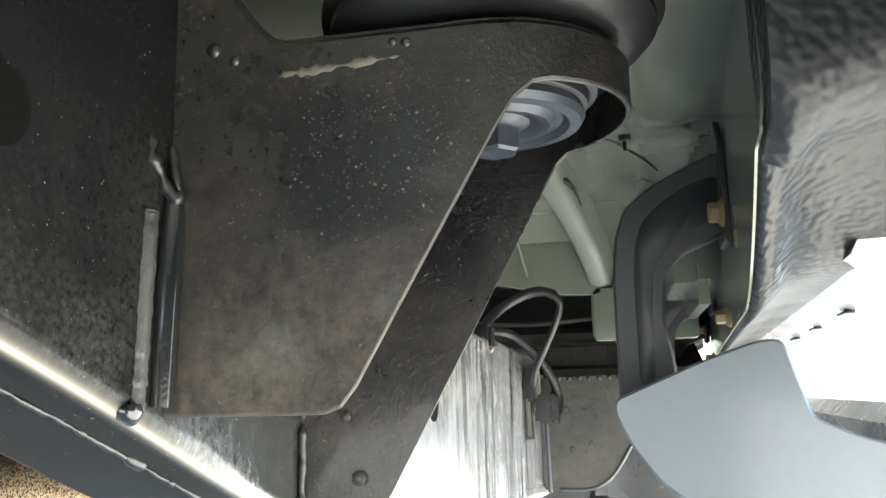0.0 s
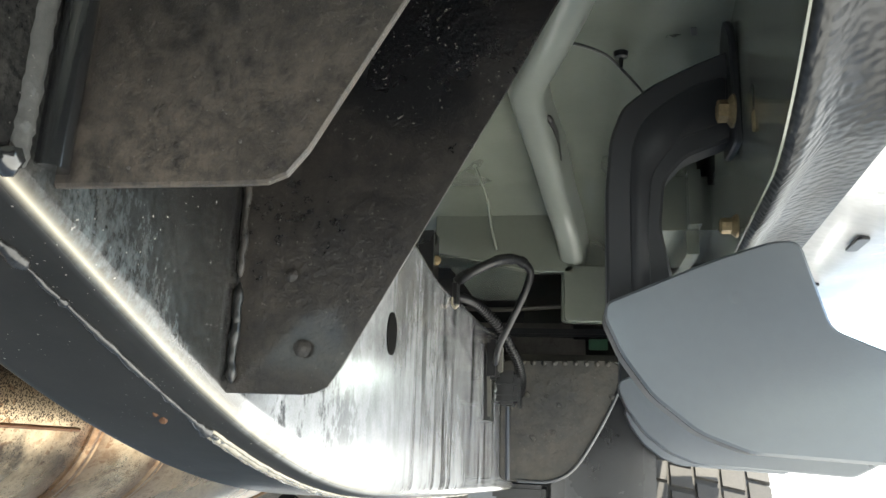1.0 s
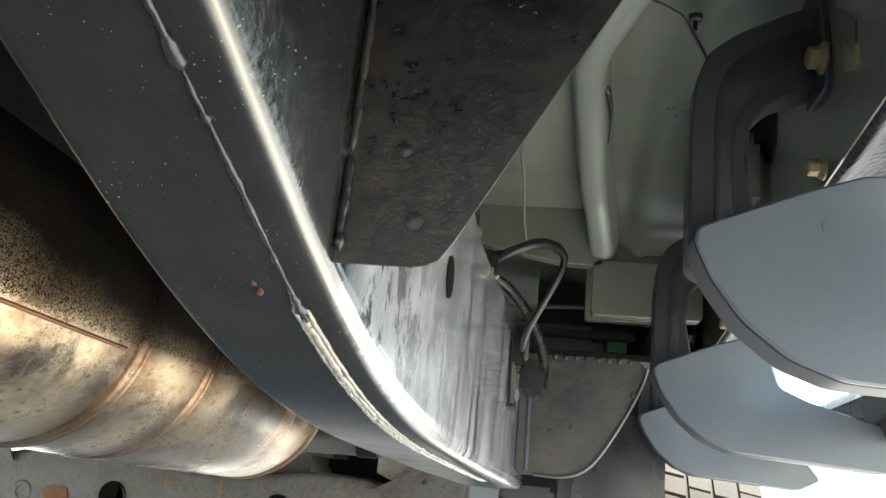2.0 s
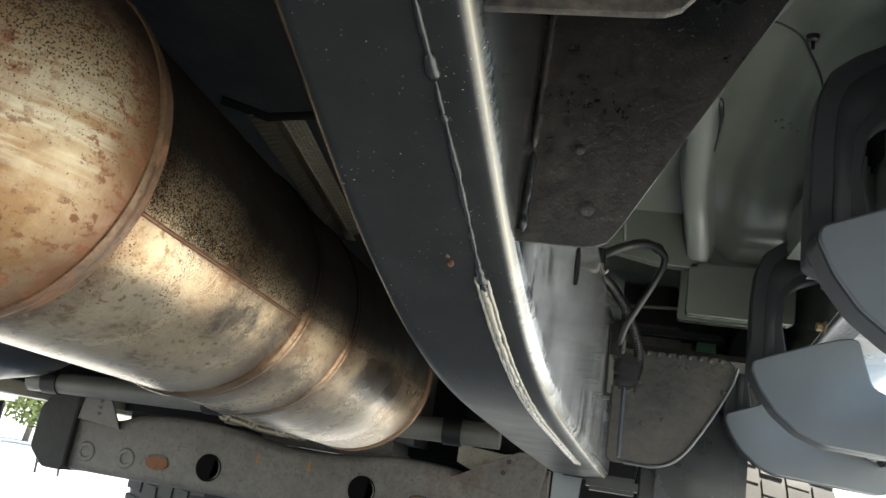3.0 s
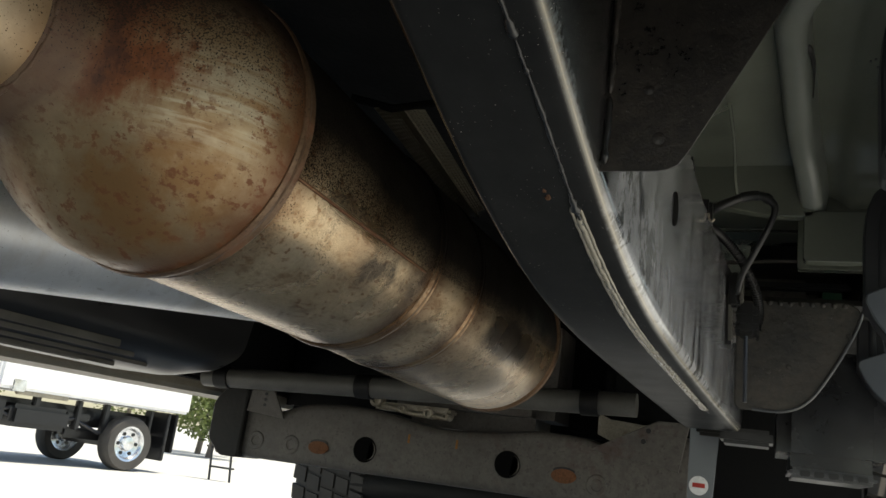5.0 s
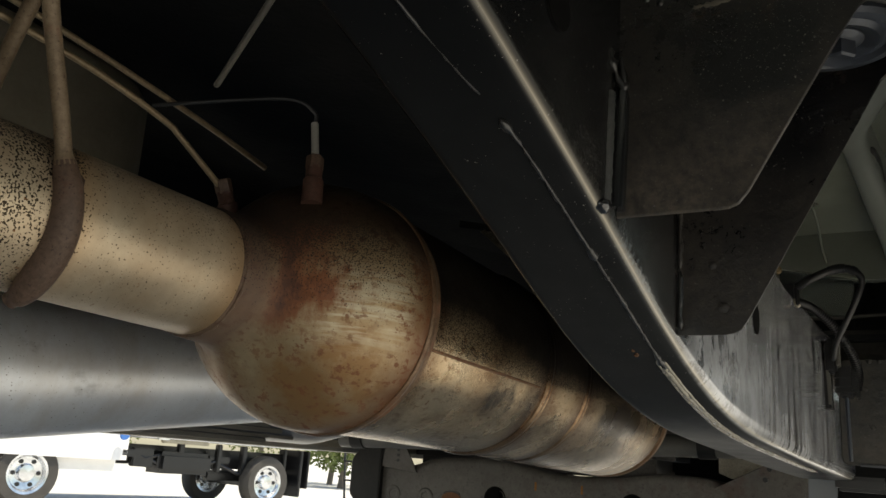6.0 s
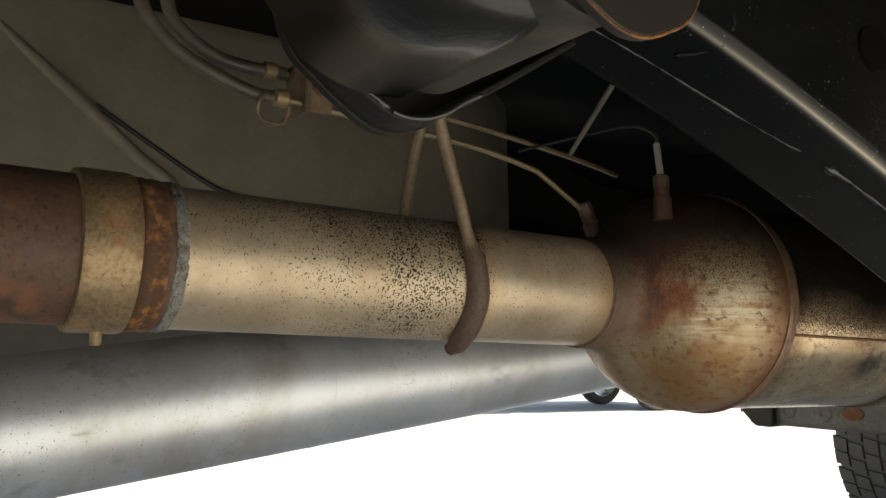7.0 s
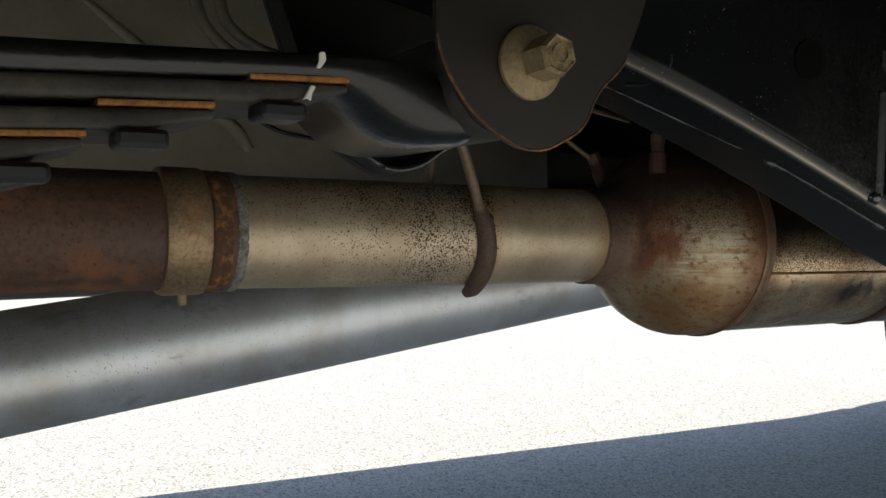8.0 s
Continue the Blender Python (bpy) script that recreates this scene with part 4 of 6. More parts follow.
# ---- body mount bushing ----
bush = thing("body_mount", "black rubber body mount with grey washers on the bracket", "body mount", at=(-0.018, 0.411, 0.74))
part("rubber_cushion", lathe((-0.018, 0.411, 0.741), (0, 0, 1), [(0, 0.062), (0.004, 0.076), (0.010, 0.0815), (0.016, 0.081), (0.021, 0.072), (0.05, 0.058), (0.058, 0.05)], 64), M["rubber"], bush)
part("cup_washer", lathe((-0.018, 0.411, 0.757), (0, 0, 1), [(0, 0.0815), (0.002, 0.0855), (0.006, 0.0855), (0.009, 0.079), (0.011, 0.06)], 64), M["casting"], bush)
part("lower_cushion", lathe((-0.018, 0.411, 0.712), (0, 0, 1), [(0, 0.04), (0.003, 0.046), (0.018, 0.05), (0.024, 0.05)], 48), M["rubber"], bush)
part("washer", lathe((-0.018, 0.411, 0.706), (0, 0, 1), [(0.006, 0.012), (0.004, 0.020), (0.0005, 0.0235), (0, 0.027), (0.003, 0.0305), (0.003, 0.0335), (0, 0.037), (0.0005, 0.0425), (0.004, 0.0445), (0.008, 0.0435)], 96), M["steel"], bush, "grey dished steel washer")
part("washer", lathe((-0.018, 0.411, 0.7195), (0, 0, 1), [(0, 0.048), (0.001, 0.051), (0.003, 0.051), (0.004, 0.048)], 96), M["steel"], bush)
hx, fl = hexbolt((-0.018, 0.411, 0.710), (0, 0, -1), 0.021, 0.013, 0.0175, 0.004)
b_ = part("mount_bolt", hx, M["steel"], bush, sharp=25)
part("bolt_flange", fl, M["steel"], b_)


# ---- spring hanger and leaf spring ----
hanger_out = rounded([(-0.118, 0.74), (-0.118, 0.632), (-0.098, 0.604), (-0.062, 0.586), (-0.030, 0.602), (-0.022, 0.622), (-0.004, 0.636), (0.012, 0.672), (0.03, 0.74)],
                     [0.01, 0.02, 0.03, 0.03, 0.012, 0.012, 0.012, 0.02, 0.01])
spring_hanger = part("spring_hanger", plate([(p.x, p.y) for p in hanger_out], -0.094, "x", 0.006), M["hanger"], frame_thing, "brown dusty spring hanger plate")


low_edge = [(-0.0885, p.x, p.y) for p in hanger_out if p.y < 0.645]
part("rusted_edge", tube(low_edge, 0.0007, 8), M["rust"], spring_hanger, "rusted lower edge")


def pts3(pts):
    return [Vector((a, b, 0)) for a, b in pts]


def path2(pts, steps=6):
    return [(p.x, p.y) for p in smooth_path(pts3(pts), steps)]


SHELL = path2([(-0.175, 0.745), (-0.143, 0.655), (-0.130, 0.618), (-0.117, 0.605), (-0.102, 0.594), (-0.086, 0.5855), (-0.072, 0.5845), (-0.058, 0.589), (-0.044, 0.598), (-0.023, 0.610), (0.03, 0.645)], 6)


def bent_shell(prof, x0, x1, t):
    """A sheet bent along a profile in y and z, its two rims eased."""
    rings = []
    for i, (y, z) in enumerate(prof):
        d = (Vector(prof[min(i + 1, len(prof) - 1)]) - Vector(prof[max(i - 1, 0)])).normalized()
        q = lambda x, o: (x, y - d.y * o, z + d.x * o)
        rings.append([q(x0, 0.001), q(x0 + 0.001, 0), q(x1 - 0.001, 0), q(x1, 0.001), q(x1, t - 0.001), q(x1 - 0.001, t), q(x0 + 0.001, t), q(x0, t - 0.001)])
    return loft(rings)


shell = part("hanger_belly", bent_shell(SHELL, -0.232, -0.212, 0.004), M["casting"], spring_hanger)
cheek = [(y, z - 0.0015) for y, z in SHELL] + [(0.04, 0.80), (-0.24, 0.80)]
part("inner_cheek", plate(cheek, -0.238, "x", 0.006, 0.0006), M["casting"], spring_hanger)
part("weld_bead", bead([(-0.2115, y, z + 0.002) for y, z in SHELL[8:32:2]], 0.0018, 51, 0.9), M["weld"], shell)
part("lip", tube([(-0.2115, y, z + 0.0015) for y, z in SHELL[30:52]], 0.0013, 8), M["weld"], shell)

leaf_thing = thing("leaf_spring", "dark grey leaf spring pack with rust between the leaves", "leaf spring", at=(-0.145, -0.05, 0.636))


def leaf(y0, y1, drop, thick, z_of, tip=False):
    rings = []
    ys_ = np.linspace(y0, y1, 26)
    for i, y in enumerate(ys_):
        z = z_of(y) - drop
        th = thick * (min(1, 0.35 + (y1 - y) / 0.04) if tip else 1)
        w = 0.037 - (0.004 * (1 - min(1, (y1 - y) / 0.02)) if tip else 0)
        poly = rounded([(-w, -th), (w, -th), (w, 0), (-w, 0)], th * 0.32, 3)
        rings.append([(-0.145 + p.x, float(y), z + p.y) for p in poly])
    return loft(rings)


def leaf_line(y):
    return 0.6265 + 0.043 * (y + 0.27)


# the main leaf, rolled down into its eye
top = path2([(-1.0, 0.5951), (-0.6, 0.6123), (-0.3, 0.6252), (-0.234, 0.628), (-0.16, 0.6315), (-0.132, 0.6325), (-0.112, 0.6295), (-0.096, 0.621), (-0.084, 0.612)], 6)
low = path2([(-1.0, 0.582), (-0.6, 0.599), (-0.3, 0.6125), (-0.234, 0.6160), (-0.172, 0.6190), (-0.152, 0.6140), (-0.130, 0.6000), (-0.110, 0.5930), (-0.084, 0.5930)], 6)
rings = []
for (ya, za), (yb, zb) in zip(top, low):
    k = bump1(yb, -0.155, -0.03, 0.05)
    near, far = -0.108, -0.182 - 0.027 * k
    poly = [(far, 0.0)] + [(near - 0.004 - 0.026 * k * (1 - math.sin(a)), 0.30 * (1 - math.cos(a)) * k) for a in (0.0, 0.26, 0.52, 0.79, 1.05, 1.31)] + [(near, 0.30 * k + 0.12), (near, 0.85), (near - 0.003, 0.97), (near - 0.008, 1.0), (far, 1.0)]
    rings.append([(x, yb + (ya - yb) * h, zb + (za - zb) * h) for x, h in poly])
part("leaf", loft(rings), M["eye"], leaf_thing, sharp=180)
spring_eye = part("spring_eye", lathe((-0.206, -0.0745, 0.6255), (1, 0, 0), [(0, 0.024), (0.001, 0.0285), (0.004, 0.030), (0.105, 0.030), (0.108, 0.028)], 48), M["leaf"], leaf_thing)
part("eye_bush", lathe((-0.2085, -0.0745, 0.6255), (1, 0, 0), [(0, 0.0225), (0.004, 0.0225)], 32), M["rubber"], spring_eye)
for k, (end, drop) in enumerate(((-0.153, 0.0135), (-0.215, 0.0265), (-0.268, 0.039), (-0.282, 0.052))):
    part("leaf", leaf(-1.0, end, drop, 0.0095, leaf_line, True), M["leaf"], leaf_thing)
for end, drop, ln in ((-0.155, 0.0103, 0.045), (-0.217, 0.0232, 0.045), (-0.268, 0.0358, 0.05), (-0.284, 0.0488, 0.05)):
    part("tip_liner", leaf(end - ln, end + 0.0015, drop, 0.0026, leaf_line), M["orange"], leaf_thing, "orange rusted tip liner")
for y, drop in ((-0.1855, 0.0232), (-0.2455, 0.0358), (-0.290, 0.049)):
    z = leaf_line(y) - drop
    pad = rounded([(y - 0.0105, z - 0.0075), (y + 0.0105, z - 0.0075), (y + 0.0105, z + 0.0005), (y - 0.0105, z + 0.0005)], 0.003)
    part("spacer_pad", plate([(p.x, p.y) for p in pad], -0.128, "x", 0.0235, 0.002), M["rubber"], leaf_thing)
part("paint_mark", plate([(p.x, p.y) for p in rounded([(-0.1700, 0.6235), (-0.1675, 0.624), (-0.1650, 0.628), (-0.1655, 0.6315), (-0.1685, 0.6312), (-0.1685, 0.627)], 0.001)], -0.1084, "x", 0.0012, 0.0003), M["paint"], leaf_thing, "white paint daub")
part("paint_mark", plate([(p.x, p.y) for p in rounded([(-0.1765, 0.6085), (-0.1745, 0.610), (-0.1725, 0.6085), (-0.1720, 0.612), (-0.1700, 0.6155), (-0.1725, 0.616), (-0.1740, 0.613)], 0.001)], -0.1084, "x", 0.0012, 0.0003), M["paint"], leaf_thing)

bolt_thing = thing("hanger_bolt", "dusty yellow zinc flanged bolt through the spring hanger", "bolt", at=(-0.088, -0.066, 0.6325))
hx, fl = hexbolt((-0.088, -0.066, 0.6325), (1, 0.02, 0.02), 0.0185, 0.019, 0.0185, 0.006)
h_ = part("bolt_head", hx, M["zinc"], bolt_thing, sharp=25)
part("flange", fl, M["zinc"], h_)
part("head_mark", lathe((-0.0630, -0.0655, 0.633), (1, 0, 0), [(-0.001, 0.0048), (0.0004, 0.0048), (0.0004, 0.004), (-0.001, 0.004)], 24, False), M["zinc"], h_)


# ---- exhaust ----
def pipe_at(y):
    return Vector((-0.4907 + 0.0323 * y, y, 0.541 - 0.018 * y))


def can_at(y):
    return Vector((-0.4596 + 0.0092 * y, y, 0.5395 - 0.0218 * y))


def turned(centre, rows, n=72):
    """A body of round sections whose centres follow a line: rows of (y, radius)."""
    rings = []
    for y, r in rows:
        c = centre(y)
        rings.append([(c.x + r * math.cos(a), y, c.z + r * math.sin(a)) for a in (2 * math.pi * k / n for k in range(n))])
    return loft(rings)


ex = thing("exhaust_system", "heat-tanned steel exhaust pipe and canister with rust", "exhaust", at=tuple(can_at(0.5)))
part("exhaust_pipe", turned(pipe_at, [(-0.112, 0.0495), (-0.11, 0.0515), (0.0, 0.052), (0.15, 0.052), (0.284, 0.052), (0.288, 0.05)]), M["pipe"], ex, "pale tan stainless pipe with dark specks")
part("tail_pipe", turned(pipe_at, [(-1.1, 0.051), (-0.6, 0.051), (-0.155, 0.0515), (-0.121, 0.0525), (-0.117, 0.0535), (-0.113, 0.0535), (-0.111, 0.052), (-0.108, 0.049)]), M["rustpipe"], ex, "rust-brown tail pipe")
part("rust_collar", turned(pipe_at, [(-0.1335, 0.0525), (-0.131, 0.0545), (-0.126, 0.0545), (-0.124, 0.0535), (-0.119, 0.0545), (-0.1165, 0.054), (-0.1155, 0.052)]), M["rust"], ex)


def ring_bead(centre, y, r, thick, seed):
    pts = []
    for k in range(73):
        a = 2 * math.pi * k / 72
        c = centre(y)
        pts.append((c.x + r * math.cos(a), y, c.z + r * math.sin(a)))
    return bead(pts, thick, seed, 0.6)


def crust_ring(centre, y0, y1, r, seed):
    """An uneven band of weld spatter round a pipe."""
    rnd = random.Random(seed)
    rings = []
    rows = np.linspace(y0, y1, 9)
    for k, y in enumerate(rows):
        c = centre(y)
        lift = 0.0016 * math.sin(math.pi * k / 8)
        ring = []
        for q in range(150):
            a = 2 * math.pi * q / 150
            rr = r + lift + (rnd.uniform(-0.0007, 0.0012) if 0 < k < 8 else -0.0012)
            ring.append((c.x + rr * math.cos(a), y + rnd.uniform(-0.0006, 0.0006), c.z + rr * math.sin(a)))
        rings.append(ring)
    return loft(rings)


part("weld_bead", crust_ring(pipe_at, -0.1135, -0.1025, 0.0518, 31), M["crust"], ex, "grey crusted weld round the pipe")
cl = part("band_clamp", turned(pipe_at, [(-0.1705, 0.0525), (-0.1695, 0.0555), (-0.166, 0.0563), (-0.137, 0.0563), (-0.134, 0.0555), (-0.133, 0.0525)]), M["clamp"], ex, "tan band clamp with rust freckles")
part("clamp_stud", lathe(pipe_at(-0.150) + Vector((0.008, 0, -0.050)), (0, 0, -1), [(0, 0.004), (0.013, 0.004), (0.0145, 0.003)], 14), M["zinc"], cl)
part("neck_weld", ring_bead(pipe_at, 0.2870, 0.0530, 0.0012, 35), M["dome"], ex)
DOME = [(0.284, 0.0518, 0.0), (0.288, 0.0540, 0.0), (0.297, 0.0545, 0.0), (0.308, 0.0550, 0.05), (0.3155, 0.0568, 0.2), (0.3215, 0.0602, 0.4), (0.327, 0.0652, 0.53), (0.333, 0.0718, 0.62), (0.341, 0.0803, 0.70), (0.350, 0.0888, 0.76),
        (0.3605, 0.0970, 0.82), (0.3715, 0.1033, 0.88), (0.383, 0.1080, 0.93), (0.395, 0.1108, 0.97), (0.407, 0.1117, 1.0), (0.428, 0.1120, 1.0)]
rings = []
for y, r, k in DOME:
    c = pipe_at(y).lerp(can_at(y), k)
    rings.append([(c.x + r * math.cos(a), y, c.z + r * math.sin(a)) for a in (2 * math.pi * q / 96 for q in range(96))])
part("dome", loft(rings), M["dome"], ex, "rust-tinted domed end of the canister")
part("rim", turned(can_at, [(0.427, 0.110), (0.4275, 0.1132), (0.4305, 0.1142), (0.434, 0.1135), (0.4365, 0.1112), (0.440, 0.1108), (0.4435, 0.1112), (0.447, 0.109)], 96), M["ring"], ex, "brown rolled rim")
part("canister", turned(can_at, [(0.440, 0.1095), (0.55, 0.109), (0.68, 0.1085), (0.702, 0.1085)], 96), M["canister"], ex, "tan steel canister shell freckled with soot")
for y in (0.709, 0.83):
    part("rim", turned(can_at, [(y - 0.0085, 0.1075), (y - 0.0075, 0.1102), (y - 0.005, 0.1092), (y - 0.003, 0.1108), (y, 0.1114), (y + 0.003, 0.1108), (y + 0.005, 0.1096), (y + 0.0075, 0.1108), (y + 0.0085, 0.1085)], 96), M["canister"], ex, "brown raised rim", sharp=70)
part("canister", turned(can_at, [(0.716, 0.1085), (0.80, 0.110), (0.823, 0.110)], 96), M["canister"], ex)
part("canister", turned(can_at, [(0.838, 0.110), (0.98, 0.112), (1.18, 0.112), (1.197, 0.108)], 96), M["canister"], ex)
part("rim", turned(can_at, [(1.193, 0.104), (1.196, 0.1125), (1.202, 0.1135), (1.206, 0.111), (1.213, 0.100), (1.225, 0.075), (1.231, 0.05)], 96), M["rim"], ex)
# the lengthwise lap joint of the shell
lap = []
for y in np.arange(0.445, 0.70, 0.02):
    c = can_at(y)
    a = math.radians(-18)
    lap.append((c.x + 0.1092 * math.cos(a), y, c.z + 0.1092 * math.sin(a)))
part("lap_seam", tube(lap, 0.0016, 8), M["dome"], ex)


def sensor(base, axis, name):
    s = part(name, lathe(base, axis, [(-0.012, 0.0092), (0.010, 0.0088), (0.0115, 0.0072), (0.022, 0.0072)], 20), M["boss"], ex, "rusted sensor boss")
    d = Vector(axis).normalized()
    b = Vector(base) + 0.02 * d
    h, _ = hexbolt(b, d, 0.0135, 0.012, 0.009, 0.001)
    part("hex_nut", h, M["foot"], s, sharp=25)
    return b + 0.013 * d


tip = sensor((-0.4215, 0.345, 0.6165), (-0.1, 0.07, 1), "sensor")
part("sensor_sleeve", tube([tip, tip + Vector((-0.005, 0.003, 0.018)), tip + Vector((-0.009, 0.005, 0.034))], 0.0034, 12), M["braid"], ex, "pale braided sleeve")
part("sensor_wire", tube(smooth_path([tip + Vector((-0.009, 0.005, 0.032)), (-0.432, 0.348, 0.692), (-0.45, 0.335, 0.702), (-0.50, 0.31, 0.698), (-0.56, 0.28, 0.69)]), 0.0018, 8), M["black"], ex)
t2 = sensor((-0.513, 0.344, 0.603), (-0.02, -0.5, 1), "pressure_port")
part("pressure_line", tube(smooth_path([t2 - Vector((0, -0.004, 0.01)), (-0.52, 0.283, 0.654), (-0.52, 0.262, 0.662), (-0.52, 0.185, 0.674), (-0.52, 0.073, 0.680), (-0.522, -0.004, 0.685)]), 0.0028, 10), M["line"], ex, "thin tan steel line")
part("pressure_line", tube(smooth_path([(-0.55, 0.42, 0.68), (-0.55, 0.338, 0.692), (-0.55, 0.207, 0.705), (-0.55, 0.045, 0.715), (-0.55, 0.004, 0.717)]), 0.0028, 10), M["line"], ex)
part("pressure_hose", tube(smooth_path([(-0.522, 0.0, 0.685), (-0.53, -0.029, 0.688), (-0.53, -0.067, 0.699), (-0.53, -0.095, 0.712), (-0.53, -0.113, 0.728), (-0.53, -0.124, 0.748), (-0.53, -0.13, 0.80), (-0.53, -0.13, 0.90)]), 0.0058, 12), M["hose"], ex, "dusty black rubber hose")
part("pressure_hose", tube(smooth_path([(-0.55, 0.006, 0.717), (-0.55, -0.027, 0.716), (-0.55, -0.057, 0.720), (-0.55, -0.086, 0.737), (-0.55, -0.098, 0.76), (-0.55, -0.102, 0.82), (-0.55, -0.102, 0.91)]), 0.0058, 12), M["hose"], ex)
clip = part("line_clip", join(block((-0.556, 0.010, 0.676), (-0.512, 0.0125, 0.724), 0.001), block((-0.556, 0.0125, 0.720), (-0.512, 0.034, 0.724), 0.001), block((-0.5145, 0.0125, 0.676), (-0.512, 0.034, 0.7205), 0.001)), M["rod"], ex, "bent brown clip holding both lines")
part("clip_screw", lathe((-0.512, 0.023, 0.699), (1, 0, 0), [(0, 0.0085), (0.003, 0.0085), (0.0035, 0.006), (0.007, 0.0055), (0.0075, 0.004)], 18), M["rust"], clip)
part("spring_clamp", tube([(-0.524 + 0.002 * math.sin(3 * a), -0.014 + 0.0135 * math.cos(a), 0.676 + 0.0135 * math.sin(a)) for a in np.linspace(0, 2 * math.pi, 29)], 0.0019, 8), M["rod"], clip, "round wire hose clamp")
part("hose_band", turned(lambda y: Vector((-0.524, y, 0.686)), [(-0.014, 0.005), (-0.013, 0.0075), (-0.003, 0.0075), (-0.002, 0.005)], 20), M["zinc"], clip)
part("hose_band", turned(lambda y: Vector((-0.55, y, 0.717)), [(-0.014, 0.005), (-0.013, 0.0075), (-0.003, 0.0075), (-0.002, 0.005)], 20), M["zinc"], clip)

# hanger rod welded round the pipe
hr = thing("exhaust_hanger", "rusty bent steel rod holding the exhaust pipe", "pipe hanger", at=(-0.43, 0.11, 0.60))
rod_line = smooth_path([(-0.40, 0.055, 0.70), (-0.425, 0.09, 0.645), (-0.432, 0.112, 0.595), (-0.434, 0.122, 0.567), (-0.4335, 0.129, 0.545), (-0.438, 0.133, 0.522), (-0.449, 0.134, 0.501), (-0.462, 0.133, 0.4855), (-0.474, 0.132, 0.479)])
rod_radii = [0.0052] * 24 + [0.0056 + 0.0055 * math.sin(math.pi * min(1, k / 38)) ** 0.7 for k in range(41)]
part("hanger_rod", tube(rod_line[:27], rod_radii[:27], 14), M["rod"], hr)
part("rod_foot", tube(rod_line[25:], rod_radii[25:], 14), M["foot"], hr, "dark red-brown foot bent round the pipe")
part("hanger_rod", tube(smooth_path([(-0.50, 0.125, 0.71), (-0.518, 0.121, 0.655), (-0.522, 0.116, 0.61), (-0.525, 0.114, 0.56)]), 0.0055, 14), M["rod"], hr)
part("rod_weld", bead([(-0.4355, 0.137, 0.560), (-0.4352, 0.139, 0.535), (-0.4425, 0.1405, 0.514), (-0.4575, 0.140, 0.4965)], 0.0028, 41, 0.3), M["foot"], hr)
br = thing("support_rod", "dull steel bent rod hanging under the floor", "rod", at=(-0.35, 0.18, 0.66))
part("rod", tube(smooth_path([(-0.285, 0.139, 0.668), (-0.34, 0.169, 0.656), (-0.382, 0.192, 0.647), (-0.392, 0.197, 0.644), (-0.398, 0.201, 0.645)]), 0.0022, 12), M["tubegrey"], br)


# ---- drive shaft ----
ds = thing("drive_shaft", "large brushed aluminium drive shaft tube", "drive shaft", at=(-0.741, 0, 0.423))


def shaft_at(y):
    return Vector((-0.741 + 0.034 * y, y, 0.423 + 0.125 * y))


part("shaft_tube", turned(shaft_at, [(-1.4, 0.066), (-1.39, 0.068), (1.28, 0.068), (1.29, 0.066), (1.36, 0.05), (2.1, 0.04)], 96), M["shaft"], ds, sharp=50)
part("weld_ring", turned(shaft_at, [(0.1235, 0.0675), (0.1245, 0.0683), (0.1265, 0.0683), (0.1275, 0.0675)], 96), M["shaft"], ds)


# ---- cab and bed underside ----
cab = thing("truck_body", "pickup truck body with grey-green painted underside", "truck body", at=(-0.73, 0.5, 0.8))


def pan(x0, x1, y0, y1, z_of, nx, ny, thick=0.03):
    """A pressed floor sheet with its relief."""
    xs, ys_ = np.linspace(x0, x1, nx), np.linspace(y0, y1, ny)
    vs = [(x, y, z_of(x, y)) for y in ys_ for x in xs]
    fs = [[j * nx + i, j * nx + i + 1, (j + 1) * nx + i + 1, (j + 1) * nx + i] for j in range(ny - 1) for i in range(nx - 1)]
    m = len(vs)
    vs += [(x, y, max(z_of(x, y), 0.8) + thick) for y in (y0, y1) for x in (x0, x1)]
    fs += [[m, m + 1, m + 3, m + 2]]
    return vs, fs


def floor_z(x, y):
    z = 0.80 + 0.03 * (y - 0.7)
    z -= 0.010 * bump1(x, -0.15, -0.085, 0.05) * bump1(y, 0.80, 1.10, 0.2)
    z -= 0.02 * bump1(y, 0.93, 0.99, 0.03) * bump1(x, -0.6, -0.1, 0.03)
    z += 0.010 * bump1(y, 0.70, 1.12, 0.09) * bump1(x, 0.0, 0.092, 0.035)
    z -= 0.006 * bump1(y, 0.55, 0.66, 0.05) * bump1(x, 0.07, 0.14, 0.02)
    z -= 0.05 * bump1(y, 1.16, 1.5, 0.12) * bump1(x, -0.9, 0.2, 0.1)
    z -= 0.018 * bump1(x, 0.052, 0.20, 0.03)
    z += 0.16 * bump1(x, -1.9, -0.40, 0.15)
    return z


part("floor_pan", pan(-0.235, 0.135, -0.1, 2.2, floor_z, 60, 170), M["floor"], cab, "grey-green painted floor pressing", sharp=60)
# inner floor and bed underside coloured near black to paint their deep shade
part("dark_inner_floor", pan(-1.52, -0.237, -0.1, 2.9, floor_z, 60, 60), M["dark"], cab, "inner floor sheet coloured near black for deep shade", sharp=60)
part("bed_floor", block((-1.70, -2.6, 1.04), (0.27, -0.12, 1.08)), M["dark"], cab)
